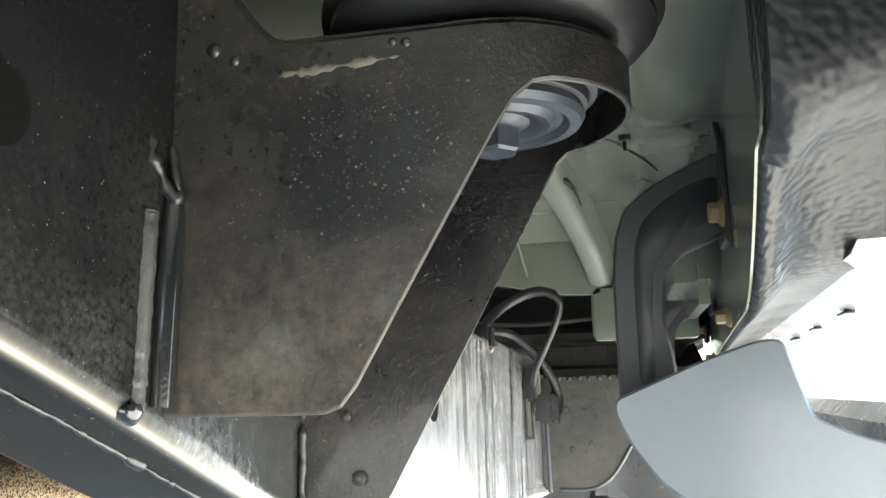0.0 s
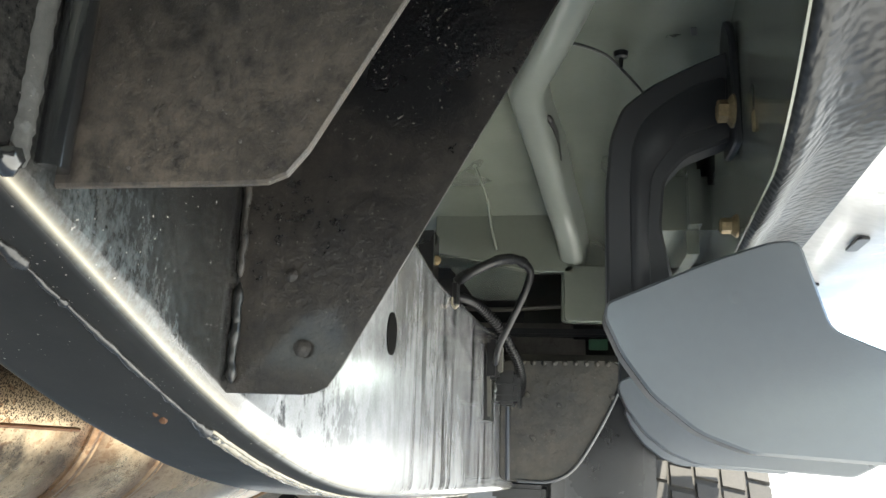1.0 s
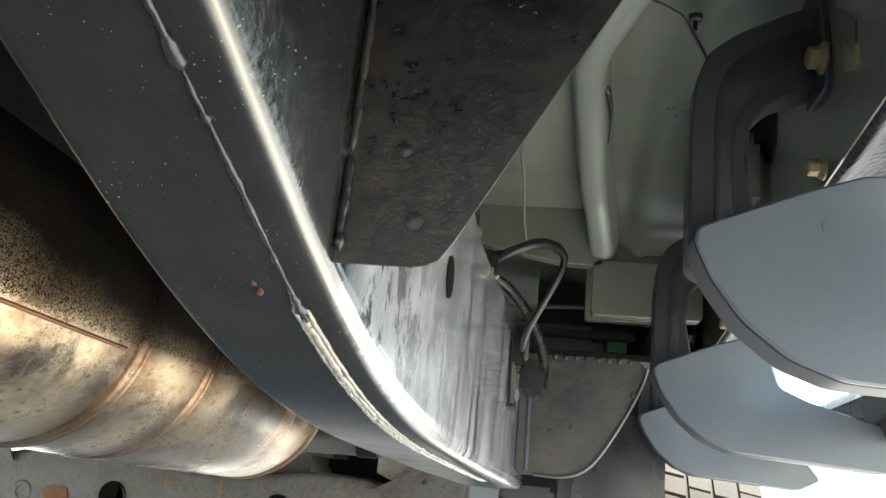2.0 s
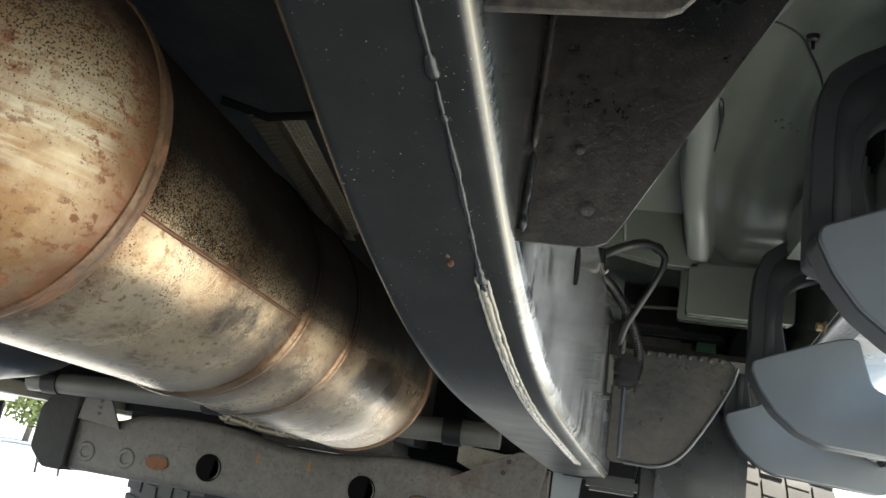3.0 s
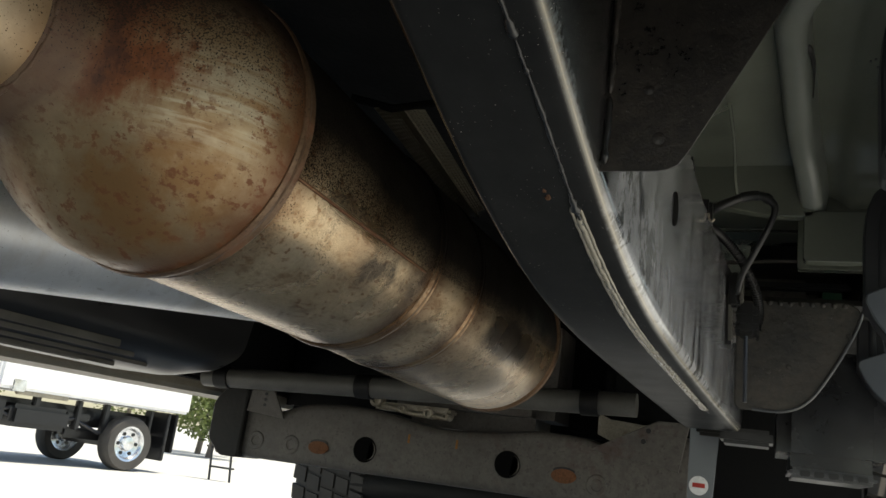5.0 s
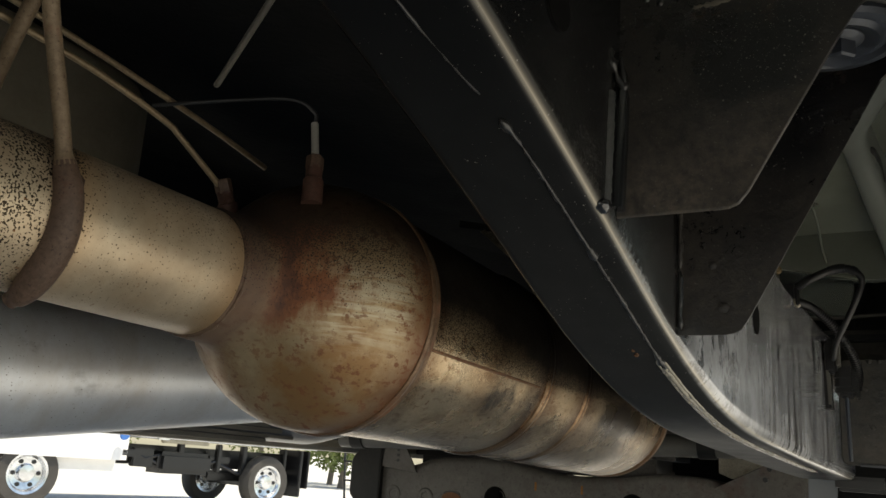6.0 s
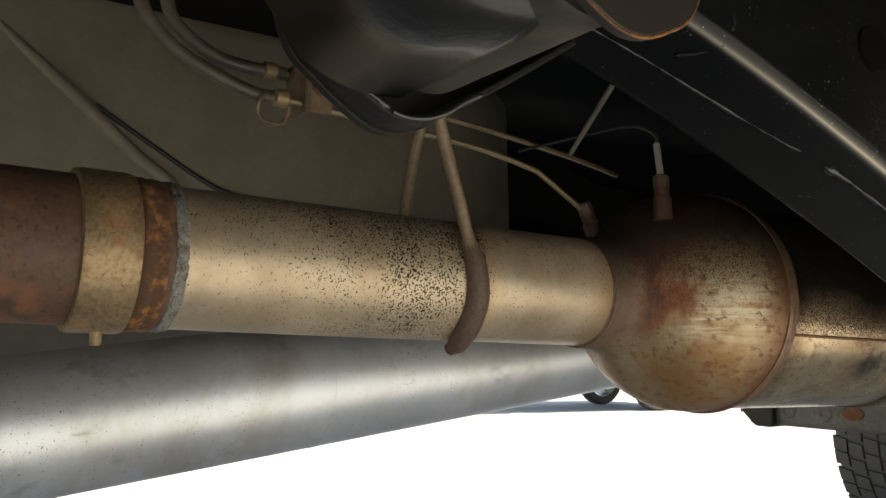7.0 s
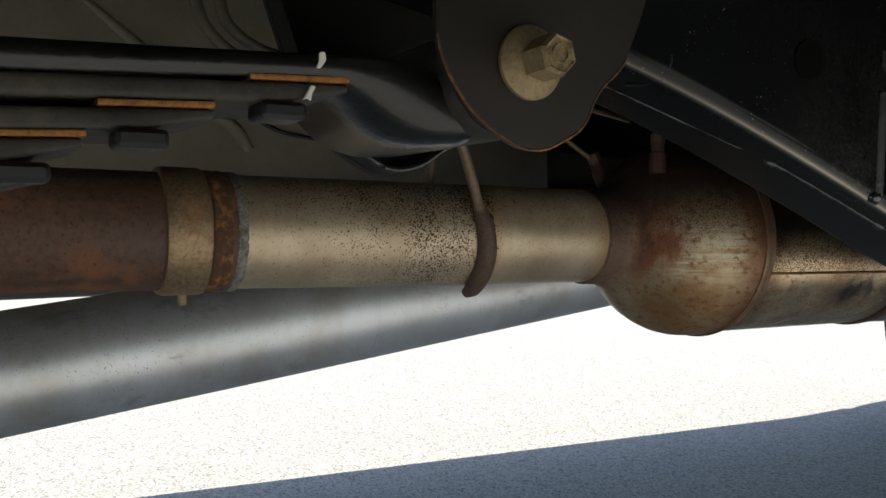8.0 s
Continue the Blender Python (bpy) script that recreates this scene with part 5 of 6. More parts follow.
# hat-section rib and its end
rib = [(0.05, 0.42, 0.775), (0.014, 0.606, 0.772), (-0.012, 0.705, 0.772), (-0.026, 0.765, 0.775), (-0.026, 0.82, 0.778), (-0.018, 0.93, 0.776), (-0.008, 1.06, 0.766), (0.004, 1.13, 0.740), (0.012, 1.178, 0.712)]
rings = []
for p in smooth_path(rib, 5):
    rings.append([(p.x - 0.021, p.y, p.z + 0.04), (p.x - 0.0165, p.y, p.z + 0.014)] + [(p.x - 0.015 * math.cos(a), p.y, p.z + 0.009 * (1 - math.sin(a))) for a in (math.pi * k / 10 for k in range(11))] + [(p.x + 0.0165, p.y, p.z + 0.014), (p.x + 0.021, p.y, p.z + 0.04)])
part("floor_rib", loft(rings), M["rib"], cab, "pressed stiffening rib, lightened for its gloss", sharp=60)
part("toe_panel", plate([(p.x, p.y) for p in rounded([(-0.17, 0.735), (-0.04, 0.71), (0.012, 0.709), (0.02, 0.80), (-0.17, 0.84)], 0.006)], 1.165, "y", 0.02), M["floor"], cab)
part("toe_panel", plate([(p.x, p.y) for p in rounded([(-0.005, 0.655), (0.12, 0.655), (0.13, 0.80), (-0.005, 0.80)], 0.006)], 1.245, "y", 0.02), M["floor"], cab)
part("drain_slit", tube(smooth_path([(-0.0105, 0.825, 0.7865), (-0.0045, 0.86, 0.7865), (-0.0015, 0.90, 0.7865), (0.0, 0.95, 0.7865)]), [0.0012, 0.0028, 0.0034, 0.0032, 0.003, 0.0028, 0.0026, 0.0026, 0.0026, 0.0026, 0.0024, 0.0022, 0.002, 0.0018, 0.0016, 0.0014, 0.0012, 0.0011, 0.001, 0.001, 0.001, 0.001, 0.001, 0.001, 0.0008], 8), M["black"], cab)
# this thin tube is the black wire running past the trim clip
part("drain_slit", tube(smooth_path([(0.006, 0.680, 0.786), (0.022, 0.687, 0.7845), (0.038, 0.700, 0.783), (0.050, 0.722, 0.782), (0.066, 0.757, 0.781), (0.078, 0.79, 0.779)]), 0.0013, 8), M["black"], cab)
part("floor_flange", tube(smooth_path([(-0.088, 1.17, 0.738), (-0.091, 1.13, 0.757), (-0.091, 1.06, 0.778), (-0.093, 0.95, 0.782)]), 0.0022, 8), M["floor"], cab)
for x, y, dx, dy in ((0.0945, 0.652, 0.0022, 0.006), (0.1215, 0.650, 0.0012, 0.010)):
    z = floor_z(x, y)
    part("drain_slit", plate([(p.x, p.y) for p in rounded([(x - dx, y - dy), (x + dx, y - dy), (x + dx + 0.002, y + dy), (x - dx + 0.002, y + dy)], 0.001)], z - 0.0012, "z", 0.002, 0.0003), M["black"], cab)
part("trim_clip", lathe((0.049, 0.708, 0.789), (0, 0, -1), [(0, 0.006), (0.004, 0.005), (0.005, 0.002), (0.013, 0.0015)], 10), M["black"], cab)
for dx, dy in ((0, 0), (0.008, 0.006), (0.016, 0.002), (0.024, 0.008), (0.004, -0.01), (0.012, -0.008)):
    part("drain_hole", lathe((0.056 + dx, 0.90 + dy, floor_z(0.056 + dx, 0.90 + dy) + 0.0005), (0, 0, -1), [(0, 0.0022), (0.0008, 0.0022)], 10), M["black"], cab)

# rocker: upright inner wall, pinched lower edge, pebbled belly
sec = [(0.118, 0.82), (0.1175, 0.70), (0.1165, 0.640), (0.113, 0.621), (0.117, 0.616), (0.125, 0.622), (0.135, 0.632), (0.150, 0.636), (0.166, 0.637), (0.188, 0.65), (0.205, 0.675), (0.21, 0.82)]


def rocker_ring(y):
    dx = 0.075 * (y - 0.6)
    lift = 0.052 * max(0, min(1, (0.50 - y) / 0.14)) ** 1.6
    wide = max(0, min(1, (0.50 - y) / 0.12))
    return [(x + dx + 0.11 * wide * max(0, min(1, (x - 0.15) / 0.05)), y, min(0.712, z + lift)) for x, z in sec]


part("rocker", loft([rocker_ring(y) for y in list(np.arange(0.335, 0.52, 0.012)) + list(np.arange(0.53, 2.2, 0.1))]), M["under"], cab, "pebbled dark stone-guard sill", sharp=120)
def rocker_round(x):
    """The rear end of the sill: its belly rolls up into an upright end."""
    low = 0.668 + 0.012 * max(0, min(1, (x - 0.11) / 0.06)) - 0.006 * bump1(x, 0.096, 0.112, 0.012)
    arc = [(0.352, low - 0.002)] + [(0.345 - 0.030 * math.sin(a), low + 0.030 * (1 - math.cos(a))) for a in (math.pi / 2 * k / 8 for k in range(1, 9))]
    return [(x, y, z) for y, z in arc + [(0.3135, 0.745), (0.3125, 0.84), (0.36, 0.84)]]


part("rocker_end", loft([rocker_round(x) for x in [0.0945, 0.0955, 0.098, 0.102, 0.107] + [0.115 + 0.01 * k for k in range(20)]]), M["under"], cab, "rolled-up rear end of the sill", sharp=60)
# solid black block in place of the dark hollow over the sill
part("sill_dark_block", block((0.128, 0.372, 0.7125), (0.245, 2.2, 0.83), 0.004), M["dark"], cab)
part("sill_pressing", block((0.088, 0.80, 0.655), (0.140, 1.0, 0.745), 0.022), M["floor"], cab)
wall = []
for y in [0.335 + 0.0125 * k for k in range(15)] + [0.55, 0.6, 1.0, 2.2]:
    dx, low = 0.075 * (y - 0.6), 0.6185 + 0.052 * max(0, min(1, (0.50 - y) / 0.14)) ** 1.6
    wall.append([(0.1120 + dx, y, low), (0.1132 + dx, y, low), (0.1152 + dx, y, low + 0.018), (0.1160 + dx, y, 0.80), (0.1148 + dx, y, 0.80), (0.1140 + dx, y, low + 0.018)])
part("inner_sill", loft(wall), M["floor"], cab)
part("sill_end_panel", plate([(p.x, p.y) for p in rounded([(0.0, 0.645), (0.138, 0.645), (0.138, 0.718), (0.0, 0.718)], 0.008)], 1.165, "y", 0.02), M["floor"], cab)
part("wall_stud", lathe((0.1125, 0.552, 0.663), (0, 0, 1), [(0, 0.0036), (0.010, 0.0036), (0.0115, 0.0028)], 14), M["zinc"], cab)
part("wall_slot", block((0.1105, 0.549, 0.6755), (0.1145, 0.556, 0.691), 0.0015), M["black"], cab)
sill = part("sill_cover", loft([[(0.160 + 0.075 * (y - 0.6), y, 0.640), (0.20 + 0.075 * (y - 0.6), y, 0.630), (0.27 + 0.075 * (y - 0.6), y, 0.635), (0.29 + 0.075 * (y - 0.6), y, 0.66), (0.28 + 0.075 * (y - 0.6), y, 0.70), (0.19 + 0.075 * (y - 0.6), y, 0.70)] for y in (0.45, 0.6, 1.0, 2.2)]), M["white"], cab, "white painted outer sill with drain slots")
for y in (0.68, 0.84, 1.0):
    x = 0.193 + 0.075 * (y - 0.6)
    part("drain_slot", plate([(p.x, p.y) for p in rounded([(x - 0.004, y - 0.018), (x + 0.004, y - 0.018), (x + 0.006, y + 0.018), (x - 0.002, y + 0.018)], 0.004)], 0.6285, "z", 0.002, 0.0003), M["black"], sill)
# unseen outer body: plain panels sized to shade the underside and set its shadow
# sides and top black instead of white, to cut light bounced underneath
part("body_side", block((0.25, -2.6, 0.56), (0.285, 0.33, 1.35), 0.02), M["dark"], cab)
part("body_side", block((0.25, 0.33, 0.70), (0.285, 3.6, 1.35), 0.02), M["dark"], cab)
SIDE_TOP = [(-2.6, 1.42), (0.2, 1.40), (1.43, 1.02), (2.3, 0.96), (3.65, 0.90)]
part("body_side", loft([[(-1.72 + 0.07 * y, y, 0.62), (-1.69 + 0.07 * y, y, 0.62), (-1.69 + 0.07 * y, y, h), (-1.72 + 0.07 * y, y, h)] for y, h in SIDE_TOP]), M["dark"], cab)
part("body_top", loft([[(-1.715 + 0.07 * y, y, h - 0.06), (0.26, y, h - 0.06), (0.26, y, h), (-1.715 + 0.07 * y, y, h)] for y, h in SIDE_TOP]), M["dark"], cab)
part("cab_roof", block((-1.36, -0.6, 1.36), (0.10, 0.5, 1.85), 0.12), M["white"], cab)
# black panel added to close a bright gap on the far side
part("gap_panel", block((-1.54, 1.60, 0.45), (-1.48, 2.40, 0.92), 0.01), M["dark"], cab)
part("nose", block((-1.45, 3.5, 0.55), (0.14, 3.7, 0.96), 0.04), M["black"], cab)


# ---- side step ----
arm_out = [(0.119, 0.748), (0.091, 0.737), (0.063, 0.723), (0.044, 0.708), (0.036, 0.686), (0.033, 0.652), (0.033, 0.56), (0.075, 0.54), (0.073, 0.596), (0.067, 0.627), (0.070, 0.658), (0.083, 0.673), (0.111, 0.684), (0.119, 0.69)]
arm_in = [(0.110, 0.728), (0.090, 0.722), (0.070, 0.710), (0.056, 0.697), (0.050, 0.680), (0.048, 0.652), (0.048, 0.58), (0.060, 0.58), (0.059, 0.63), (0.062, 0.662), (0.078, 0.684), (0.108, 0.696)]
face_out = [(0.0305, 0.5715), (0.053, 0.581), (0.089, 0.596), (0.122, 0.607), (0.136, 0.607), (0.143, 0.582), (0.150, 0.558), (0.178, 0.546), (0.26, 0.525), (0.28, 0.50), (0.25, 0.484), (0.149, 0.489), (0.106, 0.491), (0.079, 0.501), (0.055, 0.520), (0.039, 0.542), (0.0295, 0.563)]


step = thing("side_step", "dark side step hung on charcoal arms with silver-grey feet", "side step", at=(0.12, 0.61, 0.70))


def side_arm(m):
    """One hooked arm with its flange, bolts and foot."""
    def put(geo):
        return [m @ Vector(v) for v in geo[0]], geo[1]
    o = [(p.x, p.y) for p in rounded(arm_out, 0.006, 3)]
    arm = part("step_arm", put(plate(o, 0.622, "y", 0.022, 0.0018)), M["armgrey"], step, "charcoal hooked steel arm")
    i = [(p.x, p.y) for p in rounded(arm_in, 0.006, 3)]
    part("raised_web", put(plate(i, 0.6210, "y", 0.007, 0.0009)), M["armgrey"], arm, sharp=75)
    fl = rounded([(0.604, 0.676), (0.645, 0.676), (0.645, 0.758), (0.630, 0.772), (0.612, 0.752)], 0.006)
    part("mount_flange", put(plate([(p.x, p.y) for p in fl], 0.1105, "x", 0.005)), M["armgrey"], arm)
    for z, y, k in ((0.697, 0.607, 1.0), (0.625, 0.612, 0.68)):
        hx_, fl_ = hexbolt((0.1105, y, z), (-1, 0, 0), 0.0125 * k, 0.007, 0.0105 * k, 0.003)
        part("bolt", put(join(hx_, fl_)), M["zinc"], arm, "yellow zinc bolt", 25)
    part("stud", put(lathe((0.118, 0.632, 0.707), (1, 0, 0), [(0, 0.004), (0.014, 0.004)], 12)), M["zinc"], arm)
    f = [(p.x, p.y) for p in rounded(face_out, 0.006, 3)]
    part("foot_plate", put(plate(f, 0.575, "y", 0.004, 0.0015)), M["silver"], arm, "silver-grey curved step foot")
    part("foot_edge", put(plate(f, 0.5805, "y", 0.030, 0.0018)), M["armgrey"], arm)
    part("bolt_mark", put(lathe((0.10, 0.575, 0.575), (0, -1, 0), [(-0.001, 0.0035), (0.0003, 0.0035), (0.0004, 0.002)], 14)), M["silver"], arm)


for dx, dy, dz in ((0, 0, 0), (0.028, 0.40, -0.014), (0.058, 0.80, -0.024)):
    side_arm(pose(dx, dy, dz))
part("board", loft([[(0.235 + 0.07 * (y - .6), y, 0.545), (0.25 + 0.07 * (y - .6), y, 0.562), (0.36 + 0.07 * (y - .6), y, 0.562), (0.38 + 0.07 * (y - .6), y, 0.545), (0.37 + 0.07 * (y - .6), y, 0.505), (0.25 + 0.07 * (y - .6), y, 0.50)] for y in (0.52, 0.54, 1.0, 2.0)]), M["box"], step)
board2 = thing("side_step", "tan running board on the far side", "side step", at=(-1.75, 1.5, 0.42))
part("board", loft([[(-1.955 + 0.12 * (y - 0.16) + dx, y, z) for dx, z in ((0, 0.43), (0.012, 0.418), (0.21, 0.418), (0.22, 0.43), (0.22, 0.452), (0.205, 0.46), (0.015, 0.46), (0, 0.448))] for y in (-0.8, 0.16, 1.2, 2.9)]), M["tank"], board2)
for y in (0.2, 1.4):
    part("step_arm", block((-1.76 + 0.12 * y, y, 0.45), (-1.72 + 0.12 * y, y + 0.04, 0.75), 0.006), M["armgrey"], board2)


# ---- wiring at the front of the rail ----
wires = thing("wiring_harness", "black sensor plug and ribbed hose on the rail", "wiring", at=(-0.085, 1.16, 0.56))
part("bracket_plate", loft([[(x, y, z) for x, y in ((a, 1.128), (a + 0.011, 1.128), (a + 0.011, 1.166), (a, 1.166))] for a, z in ((-0.098, 0.517), (-0.0985, 0.523), (-0.109, 0.626), (-0.108, 0.632))]), M["black"], wires)
part("pale_tab", loft([[(x, y, z) for x, y in ((a, 1.124), (a + 0.005, 1.124), (a + 0.005, 1.128), (a, 1.128))] for a, z in ((-0.0915, 0.522), (-0.0925, 0.562), (-0.0945, 0.585))]), M["tubegrey"], wires, "dull metal tab")
plug = part("connector", block((-0.083, 1.145, 0.537), (-0.057, 1.195, 0.580), 0.005), M["black"], wires)
for z in (0.541, 0.549, 0.562):
    part("connector_rib", block((-0.0845, 1.143, z), (-0.0555, 1.197, z + 0.0035), 0.001), M["black"], plug)
for y in (1.150, 1.168, 1.186):
    part("connector_rib", block((-0.0575, y, 0.534), (-0.0535, y + 0.005, 0.572), 0.001), M["black"], plug)
part("connector", block((-0.093, 1.118, 0.566), (-0.078, 1.142, 0.615), 0.004), M["black"], wires)
part("locking_tab", block((-0.079, 1.116, 0.575), (-0.074, 1.140, 0.608), 0.0015), M["tubegrey"], wires)
part("guide_rod", tube([(-0.0705, 1.165, 0.536), (-0.069, 1.165, 0.446)], 0.0028, 12), M["steel"], wires, "thin pale steel rod")
cable = smooth_path([(-0.132, 1.02, 0.655), (-0.122, 1.045, 0.673), (-0.106, 1.06, 0.688), (-0.076, 1.065, 0.7025), (-0.054, 1.065, 0.7035), (-0.040, 1.067, 0.694), (-0.0385, 1.07, 0.682), (-0.047, 1.075, 0.660), (-0.061, 1.085, 0.633), (-0.076, 1.10, 0.605), (-0.082, 1.12, 0.585)], 10)
part("cable", tube(cable, [0.0058 - 0.0016 * min(1, max(0, (k - 40) / 20)) for k in range(len(cable))], 12), M["black"], wires, "taped black cable")
cor = smooth_path([(-0.125, 1.02, 0.652), (-0.105, 1.07, 0.652), (-0.080, 1.11, 0.632), (-0.060, 1.15, 0.598), (-0.054, 1.18, 0.57), (-0.058, 1.19, 0.55)], 24)
part("corrugated_hose", tube(cor, [0.0066 if k % 2 else 0.0052 for k in range(len(cor))], 14), M["black"], wires, "ribbed black conduit", sharp=20)
for k in (12, 16, 30, 33, 36, 44):
    d = (cable[k + 1] - cable[k]).normalized()
    part("tape_wrap", tube([cable[k] - d * 0.004, cable[k] + d * 0.004], 0.0066, 12), M["rubber"], wires)
hc = part("hose_clip", loft([[(x, y, z) for x, y in ((-0.147, 0.93), (-0.131, 0.93), (-0.131, 0.965), (-0.147, 0.965))] for z in (0.628, 0.632, 0.690, 0.700, 0.7055)]), M["black"], wires)
part("clip_strap", block((-0.132, 0.938, 0.626), (-0.107, 0.968, 0.656), 0.004), M["black"], hc)
part("clip_bolt", lathe((-0.131, 0.944, 0.676), (0.3, -1, 0), [(0, 0.0055), (0.004, 0.0055), (0.006, 0.003)], 14), M["zinc"], hc)
for x in (-0.142, -0.110):
    part("clip_hook", tube(smooth_path([(x, 0.929, 0.634), (x + 0.001, 0.926, 0.627), (x + 0.004, 0.925, 0.623), (x + 0.007, 0.925, 0.626)]), 0.0014, 8), M["alu"], hc)


# ---- wheel liner, shields and far chassis parts ----
liner = thing("wheel_liner", "rough dirty black plastic wheel arch liner", "wheel liner", at=(0, 1.22, 0.52))


def liner_sheet():
    outline = rounded([(-0.085, 0.60), (0.06, 0.603), (0.078, 0.592), (0.070, 0.560), (0.045, 0.508), (0.015, 0.462), (-0.015, 0.444), (-0.085, 0.442)], 0.012, 4)
    return plate([(p.x, p.y) for p in outline], 1.222, "y", 0.006, 0.002)


part("liner_flap", liner_sheet(), M["liner"], liner)
rim = [(-0.06, 1.221, 0.4435), (-0.018, 1.221, 0.4445), (0.013, 1.221, 0.462), (0.044, 1.221, 0.509), (0.070, 1.221, 0.561), (0.079, 1.221, 0.590)]
part("flap_edge", tube(smooth_path(rim), 0.0022, 8), M["grey"], liner)
part("liner_arch", loft([[(-0.08, 1.23 + 0.5 * math.sin(a), 0.60 + 0.25 * (1 - math.cos(a))), (0.16, 1.23 + 0.5 * math.sin(a), 0.60 + 0.25 * (1 - math.cos(a))), (0.16, 1.24 + 0.5 * math.sin(a), 0.61 + 0.25 * (1 - math.cos(a))), (-0.08, 1.24 + 0.5 * math.sin(a), 0.61 + 0.25 * (1 - math.cos(a)))] for a in (0.0, 0.3, 0.6, 0.9, 1.2, 1.5)]), M["liner"], liner)
for k in range(9):
    part("liner_stud", lathe((-0.055 + 0.014 * k, 1.222, 0.597), (0, -1, 0), [(0, 0.004), (0.002, 0.003), (0.003, 0.001)], 10), M["liner"], liner)
rnd = random.Random(12)
spots = []
while len(spots) < 70:
    x, z = rnd.uniform(-0.075, 0.068), rnd.uniform(0.455, 0.588)
    if z > 0.47 + 1.35 * max(0, x - 0.005):
        spots.append((Vector((x, 1.2222, z)), rnd.uniform(0.0012, 0.0038) * (0.6 + 0.8 * (rnd.random() < 0.2)), rnd.uniform(0, 6)))
tagged(part("stuck_dirt", grit(spots, (0, -1, 0)), M["liner"], liner, "rough nodules of stuck dirt"), kind="stuff")
box = thing("fender_box", "smooth dark grey plastic housing behind the sill", "plastic housing", at=(0.06, 1.55, 0.48))
part("housing", block((-0.024, 1.46, 0.383), (0.140, 1.75, 0.575), 0.022), M["box"], box)
part("lower_lip", block((-0.005, 1.475, 0.366), (0.125, 1.7, 0.3825), 0.006), M["grey"], box, "grey lower lip")
for k in range(5):
    part("lip_slot", block((0.012 + 0.021 * k, 1.4735, 0.3695), (0.027 + 0.021 * k, 1.478, 0.3785), 0.001), M["black"], box)
strap = part("hanging_strap", plate([(p.x, p.y) for p in rounded([(-0.172, 0.455), (-0.118, 0.455), (-0.135, 0.20), (-0.172, 0.20)], 0.01)], 1.6, "y", 0.004), M["silver"], frame_thing, "pale grey strap with a round sticker")
part("sticker", lathe((-0.152, 1.5995, 0.335), (0, -1, 0), [(0, 0.017), (0.001, 0.017)], 28), M["white"], strap)
part("sticker_bar", block((-0.163, 1.5975, 0.3315), (-0.141, 1.5985, 0.3395), 0.0002), M["red"], strap)
part("strap_bolt", block((-0.16, 1.58, 0.425), (-0.10, 1.62, 0.462), 0.006), M["casting"], strap)
part("rail_end_cap", block((-0.11, 1.40, 0.405), (-0.03, 1.48, 0.43), 0.006), M["black"], frame_thing)

# crossmember with its lightening holes
CM = 1.95


def crossmember():
    top = path2([(-1.46, 0.385), (-1.40, 0.40), (-1.28, 0.395), (-1.20, 0.42), (-1.09, 0.43), (-0.98, 0.425), (-0.86, 0.405), (-0.78, 0.398), (-0.66, 0.405), (-0.55, 0.418), (-0.44, 0.415), (-0.36, 0.402), (-0.27, 0.43), (-0.20, 0.44)], 4)
    rings = []
    for x, zt in top:
        zb = 0.262 + 0.03 * max(0, min(1, (x + 0.4) / 0.2))
        poly = rounded([(CM, zb), (CM + 0.09, zb), (CM + 0.09, zt), (CM, zt)], 0.02, 3)
        rings.append([(x, p.x, p.y) for p in poly])
    return loft(rings)


cm = part("crossmember", crossmember(), M["member"], frame_thing, "dirty grey pressed crossmember with round holes")
for x, z, r in ((-1.0, 0.322, 0.029), (-0.617, 0.331, 0.029)):
    part("hole", lathe((x, CM - 0.0025, z), (0, 1, 0), [(0, r * 1.12), (0.0005, r * 1.1), (0.002, r)], 28), M["hole"], cm, "dark round hole")
    moon = [(x + r * 0.95 * math.cos(a), z + r * 0.95 * math.sin(a)) for a in np.linspace(-1.25, 1.0, 14)] + [(x + 0.012 + r * 0.62 * math.cos(a), z - 0.001 + r * 0.8 * math.sin(a)) for a in np.linspace(0.9, -1.1, 14)]
    part("hole_lip", plate([(float(p), float(q)) for p, q in moon], CM - 0.0045, "y", 0.002, 0.0002), M["member"], cm)
for x, z in ((-1.135, 0.312), (-0.478, 0.321)):
    part("slot_plug", oval((x, CM - 0.004, z), (0, 1, 0), 0.006, 0.03, (0, 0, 1), 0.55), M["slot"], cm, "red-brown rusted slot")
    part("slot_shadow", oval((x, CM - 0.003, z + 0.012), (0, 1, 0), 0.004, 0.026, (0, 0, 1), 0.35), M["black"], cm)
for x in (-1.22, -1.33, -0.40):
    part("boss", lathe((x, CM - 0.003, 0.31), (0, 1, 0), [(0.003, 0.025), (0, 0.022), (0, 0.014), (0.0025, 0.012)], 24), M["member"], cm)
part("end_bracket", plate([(p.x, p.y) for p in rounded([(-1.475, 0.30), (-1.43, 0.258), (-1.37, 0.258), (-1.37, 0.445), (-1.44, 0.445), (-1.475, 0.40)], 0.012)], CM - 0.02, "y", 0.12, 0.004), M["casting"], cm)
part("gusset", plate([(-1.37, 0.385), (-1.25, 0.375), (-1.30, 0.46), (-1.36, 0.47)], CM - 0.012, "y", 0.008), M["member"], cm)
for z in (0.405, 0.42, 0.435):
    part("gusset_hole", lathe((-1.315, CM - 0.0135, z), (0, 1, 0), [(0, 0.0045), (0.002, 0.0045)], 12), M["black"], cm)
part("gusset_bolt", hexbolt((-1.345, CM - 0.012, 0.452), (0, -1, 0), 0.018, 0.01, 0.014, 0.003)[0], M["zinc"], cm)
for x in (-0.885, -0.755):
    part("rust_run", block((x, CM - 0.0008, 0.352), (x + 0.006, CM + 0.001, 0.374), 0.0006), M["orange"], cm)
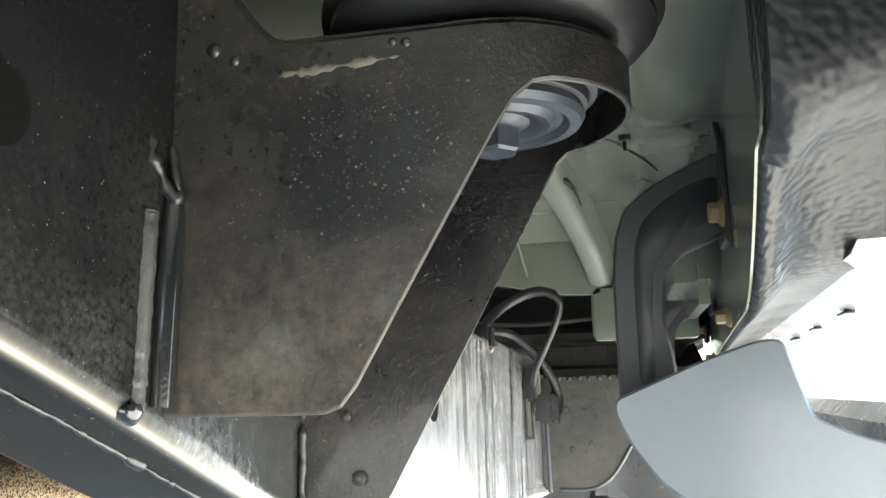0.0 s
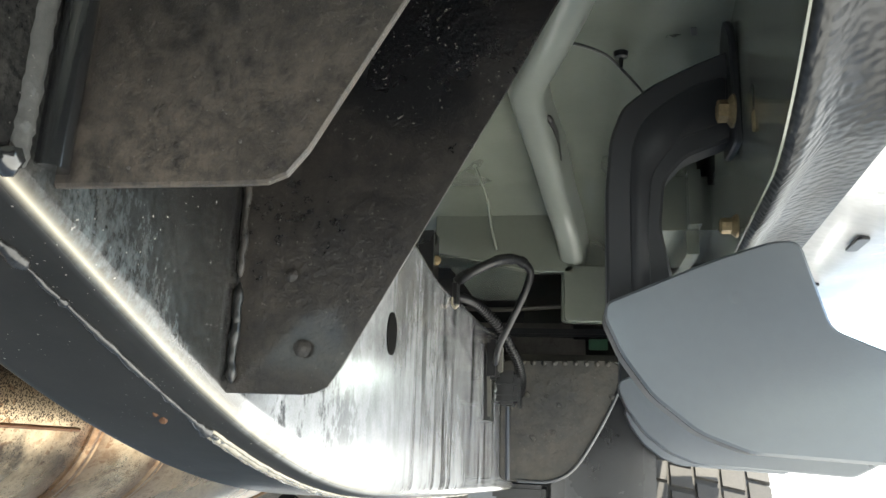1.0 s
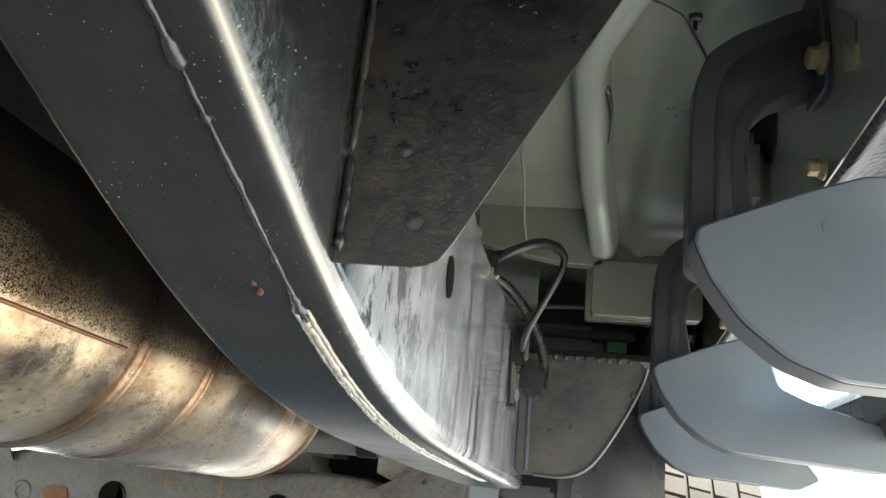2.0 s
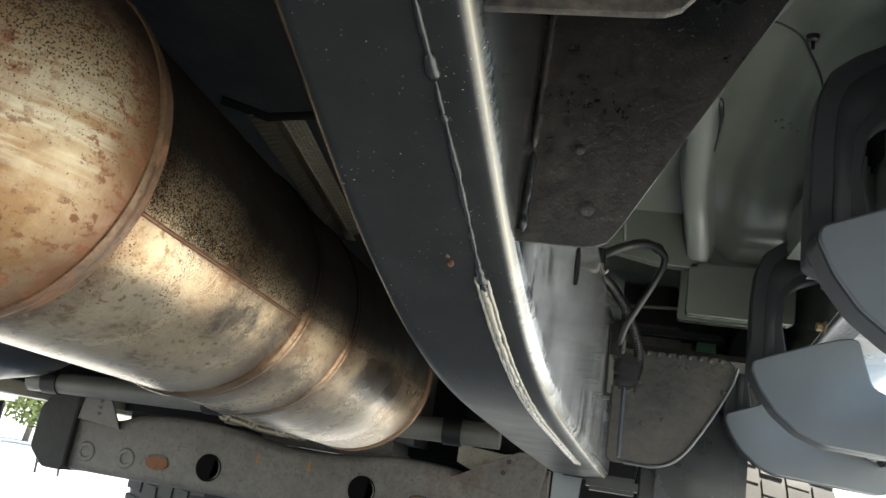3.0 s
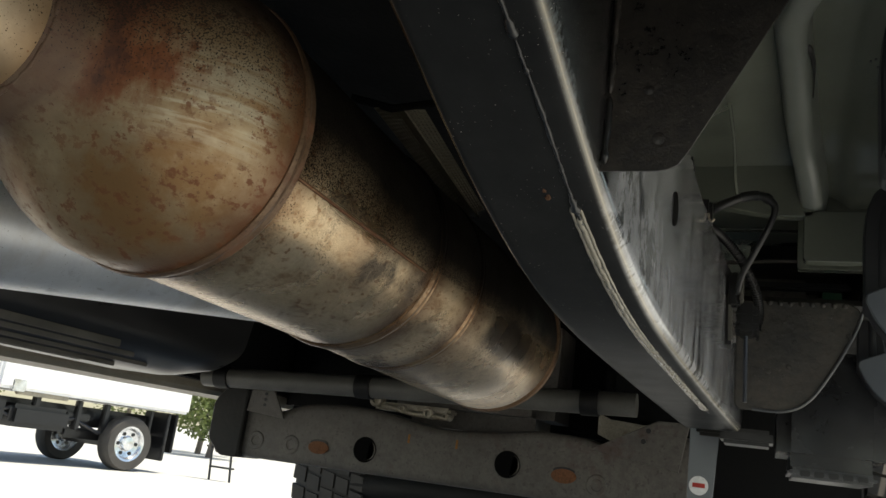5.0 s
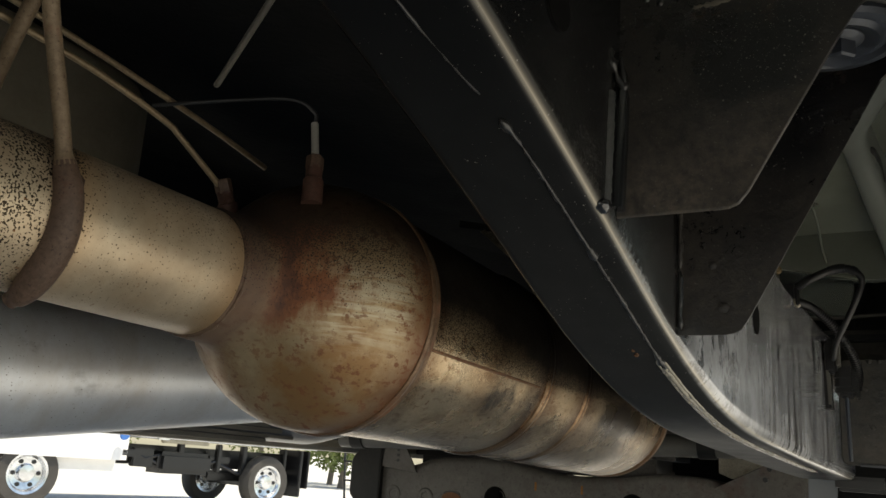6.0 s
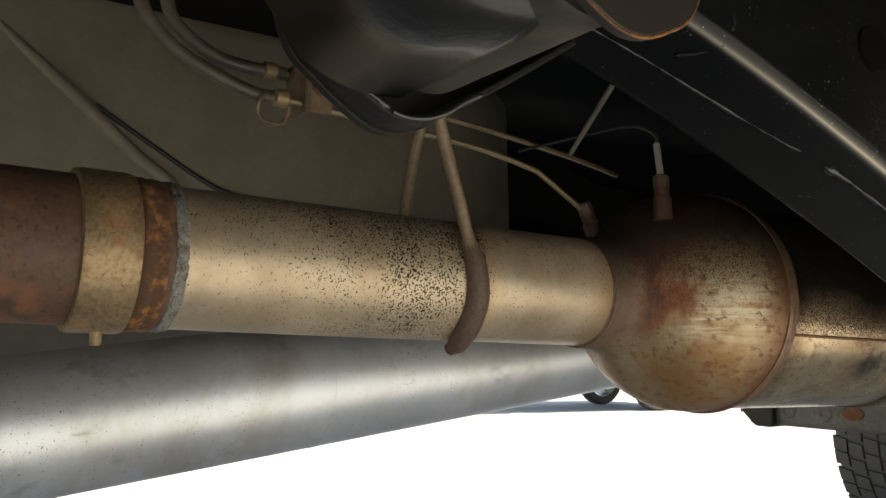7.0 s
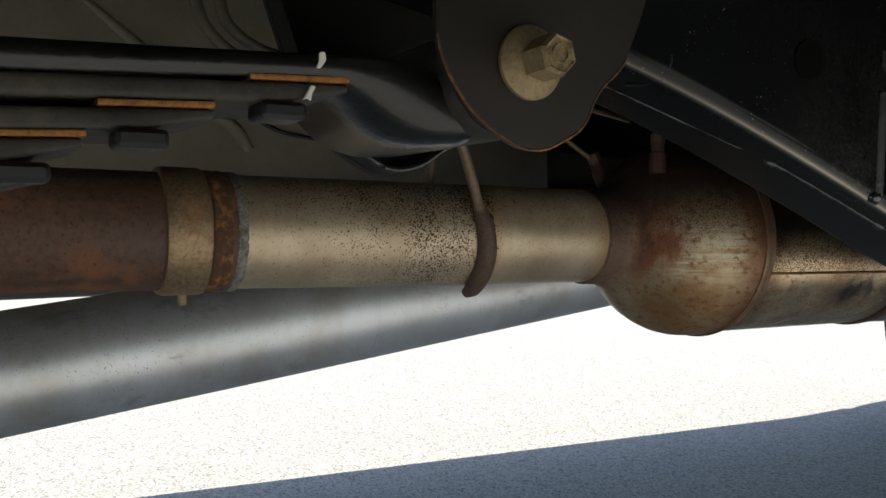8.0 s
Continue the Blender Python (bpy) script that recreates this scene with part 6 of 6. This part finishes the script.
part("gusset", plate([(-0.42, 0.39), (-0.22, 0.36), (-0.20, 0.47), (-0.27, 0.47)], CM - 0.006, "y", 0.008), M["member"], cm)
for x, z in ((-0.30, 0.42), (-0.29, 0.445)):
    part("gusset_hole", lathe((x, CM - 0.008, z), (0, 1, 0), [(0, 0.006), (0.002, 0.006)], 14), M["black"], cm)
dash = part("front_body_mount", block((-0.20, 1.36, 0.575), (0.03, 1.46, 0.672), 0.018), M["member"], frame_thing, "dirty grey outrigger ahead of the toe panel")
part("mount_ledge", block((-0.21, 1.345, 0.648), (0.075, 1.40, 0.660), 0.004), M["armgrey"], dash)
part("mount_tag", block((0.034, 1.338, 0.628), (0.062, 1.3445, 0.644), 0.001), M["tag"], dash, "small faded green tag")
part("brake_line", tube(smooth_path([(-0.21, 1.33, 0.690), (-0.10, 1.325, 0.684), (0.0, 1.33, 0.690), (0.07, 1.34, 0.683)]), 0.0035, 10), M["tubegrey"], dash)
tor = thing("cross_tube", "dull grey cross tube above the crossmember", "tube", at=(-0.85, 1.8, 0.47))
part("tube_body", tube([(-1.42, 1.8, 0.456), (-0.9, 1.8, 0.470), (-0.30, 1.8, 0.487)], 0.026, 24), M["tubegrey"], tor)
for x, z in ((-1.36, 0.458), (-0.95, 0.469), (-0.40, 0.484)):
    part("tube_clamp", tube([(x - 0.02, 1.8, z), (x + 0.02, 1.8, z + 0.001)], 0.030, 20), M["casting"], tor)
# black blocks added to keep the space ahead of the crossmember dark
fr = thing("engine_bay_fill", "plain black filler added to keep the engine bay dark", "splash shield", at=(-0.75, 2.3, 0.6))
part("fill_block", block((-1.48, 2.28, 0.40), (0.10, 2.40, 0.93), 0.03), M["dark"], fr)
part("fill_block", block((-0.42, 2.05, 0.30), (0.16, 2.26, 0.62), 0.03), M["dark"], fr)
part("axle_guard", tube([(-1.4, 2.75, 0.2), (-0.75, 2.75, 0.23), (0.1, 2.75, 0.2)], 0.06, 16), M["casting"], fr)
gb = thing("gearbox", "dull grey cast gearbox housing", "gearbox", at=(-0.77, 2.1, 0.5))
part("casing", block((-1.0, 2.06, 0.405), (-0.55, 2.5, 0.75), 0.05), M["member"], gb)
cast = part("cast_mount", block((-1.02, 2.0, 0.432), (-0.80, 2.06, 0.452), 0.006), M["alu"], gb, "pale cast aluminium mount with bolt bosses")
for x, z, r in ((-1.008, 0.452, 0.016), (-0.93, 0.438, 0.011), (-0.855, 0.434, 0.014), (-0.805, 0.430, 0.010)):
    part("bolt_boss", lathe((x, 2.0, z), (0, -1, 0), [(-0.02, r), (0.014, r), (0.017, r * 0.8), (0.017, r * 0.5), (0.008, r * 0.42)], 20), M["alu"], cast)
part("cast_rib", tube([(-1.0, 2.0, 0.445), (-0.9, 1.995, 0.428), (-0.8, 2.0, 0.426)], 0.007, 10), M["alu"], cast)
part("lower_pan", loft([[(x, 2.02, z), (x, 2.12, z), (x, 2.12, z + 0.05), (x, 2.02, z + 0.05)] for x, z in ((-0.42, 0.43), (-0.39, 0.418), (-0.31, 0.412), (-0.27, 0.42))]), M["alu"], gb)

# heat shield above the canister and driver side tank
hs = thing("heat_shield", "dimpled aluminium heat shield above the exhaust", "heat shield", at=(-0.43, 1.0, 0.72))
SHIELD_A, SHIELD_B, SHIELD_C, SHIELD_D = (-0.476, 0.762, 0.704), (-0.449, 0.844, 0.739), (-0.434, 1.064, 0.681), (-0.444, 1.027, 0.644)


def dimpled(a, b, c, d, nx, ny, depth):
    """A four-cornered sheet embossed with rows of small round dimples."""
    a, b, c, d = (Vector(p) for p in (a, b, c, d))
    out = (b - a).cross(d - a).normalized()
    vs = []
    for j in range(ny):
        for i in range(nx):
            u, v = i / (nx - 1), j / (ny - 1)
            bow = 0.010 * math.sin(math.pi * u) - 0.014 * bump1(u, 0.52, 0.62, 0.06)
            vs.append((a * (1 - u) + b * u) * (1 - v) + (d * (1 - u) + c * u) * v + out * (bow + (depth if i % 2 and j % 2 else 0)))
    fs = [[j * nx + i, j * nx + i + 1, (j + 1) * nx + i + 1, (j + 1) * nx + i] for j in range(ny - 1) for i in range(nx - 1)]
    return vs, fs


part("shield_sheet", dimpled(SHIELD_A, SHIELD_B, SHIELD_C, SHIELD_D, 31, 71, 0.0022), M["gold"], hs, "dull gold dimpled sheet", sharp=20)
part("shield_strut", tube([Vector(SHIELD_A) + Vector((-0.03, -0.005, 0.012)), Vector(SHIELD_A).lerp(Vector(SHIELD_B), 0.4) + Vector((0, -0.008, -0.004)), Vector(SHIELD_B) + Vector((0.03, 0, 0.01))], 0.005, 8), M["dark"], hs)
tank = thing("fuel_tank", "large grey plastic fuel tank beyond the drive shaft", "fuel tank", at=(-1.2, 0.1, 0.7))


def tank_body():
    rings = []
    for y in list(np.linspace(-1.3, 0.62, 40)):
        k = max(0, (y - 0.50) / 0.12)
        d = 0.03 * k * k
        poly = rounded([(-1.36, 0.47 + d), (-1.00, 0.44 + d), (-0.955, 0.52), (-0.94 - d, 0.922), (-1.36, 0.922)], 0.03, 4)
        rings.append([(p.x - d, y, p.y) for p in poly])
    return loft(rings)


tk = part("tank_shell", tank_body(), M["tank"], tank)
part("moulded_rib", tube(smooth_path([(-0.9465, -0.24, 0.90), (-0.9465, -0.165, 0.837), (-0.9465, -0.085, 0.772), (-0.9465, -0.02, 0.716), (-0.9475, 0.026, 0.684), (-0.951, 0.045, 0.655)]), [0.003 + 0.0065 * min(1, k / 16) for k in range(41)], 12), M["tank"], tk)
part("moulded_groove", tube(smooth_path([(-0.9435, -0.071, 0.772), (-0.9440, -0.03, 0.748), (-0.9445, 0.007, 0.727), (-0.9455, 0.084, 0.687), (-0.9465, 0.15, 0.676), (-0.9475, 0.20, 0.673), (-0.9485, 0.34, 0.672)]), 0.0030, 10), M["black"], tk, "dark moulded groove")
part("seam_edge", tube([(-0.938, -1.2, 0.921), (-0.938, 0.5, 0.921)], 0.004, 8), M["grey"], tk)
part("screw", lathe((-0.95, -0.30, 0.83), (1, 0, 0), [(0, 0.022), (0.004, 0.02), (0.006, 0.008), (0.012, 0.006)], 24), M["black"], tk)
tray = thing("plastic_tray", "ribbed black plastic splash tray beside the far sill", "splash tray", at=(-1.35, 1.2, 0.45))


def tray_body():
    rings = []
    for y in np.linspace(0.55, 1.66, 30):
        e = max(0, (y - 1.52) / 0.14)
        poly = rounded([(-1.50, 0.43 + 0.03 * e), (-1.30, 0.425 + 0.03 * e), (-1.22, 0.47 + 0.03 * e), (-1.20, 0.62), (-1.50, 0.62)], 0.03, 4)
        rings.append([(p.x, y, p.y) for p in poly])
    return loft(rings)


tb = part("tray_shell", tray_body(), M["black"], tray)
for k in range(5):
    x, z = -1.322 + 0.023 * k, 0.4245 + 0.0108 * max(0, k - 1)
    part("tray_rib", block((x - 0.0022, 0.57, z - 0.003), (x + 0.0022, 1.40 - 0.07 * abs(k - 2), z + 0.012), 0.0012), M["tubegrey"], tb)


# ---- wheels ----
def wheel(x, y, r, width, label):
    t = thing("wheel", label, "wheel", "truck wheels", at=(x, y, GROUND))
    prof = [(-width / 2, r * 0.62), (-width / 2, r * 0.93), (-width * 0.4, r * 0.982), (width * 0.4, r * 0.982), (width / 2, r * 0.93), (width / 2, r * 0.62)]
    ty = part("tyre", lathe((x, y, GROUND + r), (1, 0, 0), prof, 72), M["tyre"], t)
    vs, fs = [], []
    rnd = random.Random(5)
    for k in range(44):
        a = 2 * math.pi * k / 44
        for j in range(5):
            w = width * 0.17
            cx = -width * 0.40 + width * 0.20 * j
            aa = a + (0.05 if j % 2 else 0) + rnd.uniform(-0.01, 0.01)
            h = 0.068
            base = len(vs)
            for rr, s in ((r * 0.965, 1.0), (r, 0.93)):
                for du, dv in ((-1, -1), (1, -1), (1, 1), (-1, 1)):
                    an = aa + dv * h * 0.9 * s + du * 0.012
                    vs.append((x + cx + du * w * 0.53 * s, y + rr * math.cos(an), GROUND + r + rr * math.sin(an)))
            fs += [[base + q for q in f] for f in ((4, 5, 6, 7), (0, 1, 5, 4), (1, 2, 6, 5), (2, 3, 7, 6), (3, 0, 4, 7))]
    part("tread", (vs, fs), M["tyre"], ty)
    part("rim", lathe((x, y, GROUND + r), (1, 0, 0), [(-width * 0.3, r * 0.2), (-width * 0.28, r * 0.6), (width * 0.3, r * 0.63), (width * 0.26, r * 0.2)], 48), M["casting"], t)
    return t


wheel(0.32, 2.55, 0.43, 0.29, "chunky all-terrain front tyre on the ground")
# both rear wheels stay out of view, added to block light from behind
wheel(0.13, -1.0, 0.43, 0.29, "unseen rear tyre added to block side light")
wheel(-1.62, -1.0, 0.43, 0.29, "unseen matching rear tyre added on the far side")
wheel(-1.49, 3.12, 0.43, 0.29, "chunky all-terrain front tyre on the far side")


# ---- far things on the lot ----
def far_truck():
    t = thing("box_truck", "white service truck parked across the lot", "truck", at=(-6.45, 7.37, GROUND))
    k = 0.93
    d = Vector((-0.2, -0.98, 0)).normalized()
    s = Vector((d.y, -d.x, 0))
    o = Vector((-6.45, 7.37, GROUND))

    def at(u, v, z):
        q = o + (d * u + s * v) * k
        return Vector((q.x, q.y, GROUND + z * k))

    def bx(u0, u1, v0, v1, z0, z1, r=0.03):
        vs, fs = block((u0, v0, z0), (u1, v1, z1), r)
        return [at(*p) for p in vs], fs

    part("cargo_body", bx(-0.75, 1.75, -0.05, 1.5, 0.735, 2.3), M["truckwhite"], t)
    part("cab", bx(1.85, 3.6, -0.02, 1.5, 0.36, 1.9, 0.12), M["truckwhite"], t)
    part("bed_skirt", bx(0.9, 1.5, 0.0, 0.06, 0.69, 0.735, 0.01), M["alu"], t)
    part("underframe", bx(-0.7, 2.2, 0.35, 1.1, 0.44, 0.66), M["black"], t)
    part("fuel_drum", bx(0.75, 1.45, 0.1, 0.5, 0.36, 0.60, 0.05), M["black"], t)
    part("spring_pack", bx(-0.6, 0.7, 0.3, 0.42, 0.30, 0.42, 0.03), M["black"], t)
    part("mud_flap", bx(-0.52, -0.47, 0.0, 0.45, 0.15, 0.72, 0.01), M["black"], t)
    part("mud_flap", bx(-0.72, -0.68, 0.1, 0.45, 0.25, 0.72, 0.01), M["black"], t)
    for u0, u1, v0, z0, z1 in ((-0.35, -0.30, 0.12, 0.42, 0.72), (0.25, 0.32, 0.14, 0.38, 0.72), (0.45, 0.75, 0.2, 0.50, 0.58), (0.60, 0.66, 0.16, 0.40, 0.72), (1.5, 1.75, 0.15, 0.42, 0.62), (1.15, 1.22, 0.1, 0.60, 0.73), (1.75, 1.95, 0.1, 0.52, 0.60)):
        part("frame_bracket", bx(u0, u1, v0, v0 + 0.08, z0, z1, 0.01), M["black"], t)
    for u, z in ((0.35, 0.46), (0.95, 0.52), (1.35, 0.50), (1.6, 0.58)):
        part("hose", tube([at(u - 0.3, 0.2, z), at(u, 0.16, z - 0.07), at(u + 0.25, 0.2, z + 0.03)], 0.02, 8), M["black"], t)
    part("side_marker", lathe(at(2.0, -0.06, 0.74), -s, [(0, 0.05), (0.02, 0.045)], 16), M["blue"], t, "round blue marker")
    part("axle", bx(-0.06, 0.06, 0.1, 1.4, 0.24, 0.36), M["black"], t)
    part("side_lamp", bx(1.45, 1.6, -0.06, -0.02, 0.72, 0.84, 0.01), M["chrome"], t)
    for u in (0.0, 2.9):
        for v in (0.1, 1.35):
            c = at(u, v, 0.31)
            prof = [(-0.09, 0.19), (-0.095, 0.27), (-0.06, 0.29), (0.06, 0.29), (0.095, 0.27), (0.09, 0.19), (0.0, 0.185), (-0.09, 0.19)]
            w = part("wheel", lathe(c, s, prof, 40, False), M["tyre"], t)
            part("hub", lathe(c, -s, [(-0.05, 0.187), (0.085, 0.187), (0.08, 0.165), (0.045, 0.145), (0.035, 0.085), (0.07, 0.07), (0.075, 0.02)], 32), M["chrome"], w)
            for a in range(6):
                e = c - s * 0.04 + 0.115 * (math.cos(a * 1.047) * d + math.sin(a * 1.047) * Vector((0, 0, 1)))
                part("hub_hole", lathe(e, -s, [(0, 0.02), (0.008, 0.02)], 12), M["black"], w)
    return t


far_truck()


def far_ladder():
    t = thing("step_ladder", "dark metal step ladder standing on the lot", "ladder", at=(-5.95, 8.2, GROUND))
    for dx in (0.0, 0.28):
        part("side_rail", tube([(-5.95 + dx, 8.2, GROUND), (-6.05 + dx * 0.9, 8.2, GROUND + 1.1)], 0.014, 8), M["black"], t)
    for k in range(4):
        part("rung", block((-5.96 - 0.02 * k, 8.17, GROUND + 0.14 + 0.22 * k), (-5.67 - 0.045 * k, 8.26, GROUND + 0.16 + 0.22 * k), 0.004), M["black"], t)


far_ladder()


def far_tree(x, y, h, seed):
    rnd = random.Random(seed)
    t = thing("tree", "small leafy green tree beyond the lot", "tree", "trees beyond the lot", at=(x, y, GROUND))
    part("trunk", tube([(x, y, GROUND - 0.05), (x + 0.1, y, GROUND + h * 0.3), (x, y + 0.1, GROUND + h * 0.7)], [0.07, 0.055, 0.03], 10), M["bark"], t)
    for k in range(5):
        a = rnd.uniform(0, 6.28)
        part("limb", tube([(x + 0.05, y, GROUND + h * (0.3 + 0.06 * k)), (x + h * 0.2 * math.cos(a), y + h * 0.2 * math.sin(a), GROUND + h * (0.5 + 0.07 * k))], [0.06, 0.02], 8), M["bark"], t)
    vs, fs = [], []
    for _ in range(3600):
        a, b, q = rnd.uniform(0, 6.28), math.acos(rnd.uniform(-1, 1)), rnd.random() ** 0.4
        c = Vector((x + h * 0.38 * q * math.sin(b) * math.cos(a), y + h * 0.38 * q * math.sin(b) * math.sin(a), GROUND + h * 0.55 + h * 0.45 * q * math.cos(b)))
        u = Vector((rnd.gauss(0, 1), rnd.gauss(0, 1), rnd.gauss(0, 1))).normalized()
        w = u.orthogonal().normalized()
        s = rnd.uniform(0.03, 0.075)
        n = len(vs)
        vs += [c + u * s, c + w * s * 0.5, c - u * s, c - w * s * 0.5]
        fs.append([n, n + 1, n + 2, n + 3])
    part("crown", (vs, fs), M["foliage"], t, sharp=180)


for x, y, h, sd in ((-12, 16, 3.2, 1), (-16, 18, 3.6, 2), (-21, 17, 3.8, 3), (-10.6, 14.5, 2.4, 4), (-30, 20, 5.0, 5)):
    far_tree(x, y, h, sd)
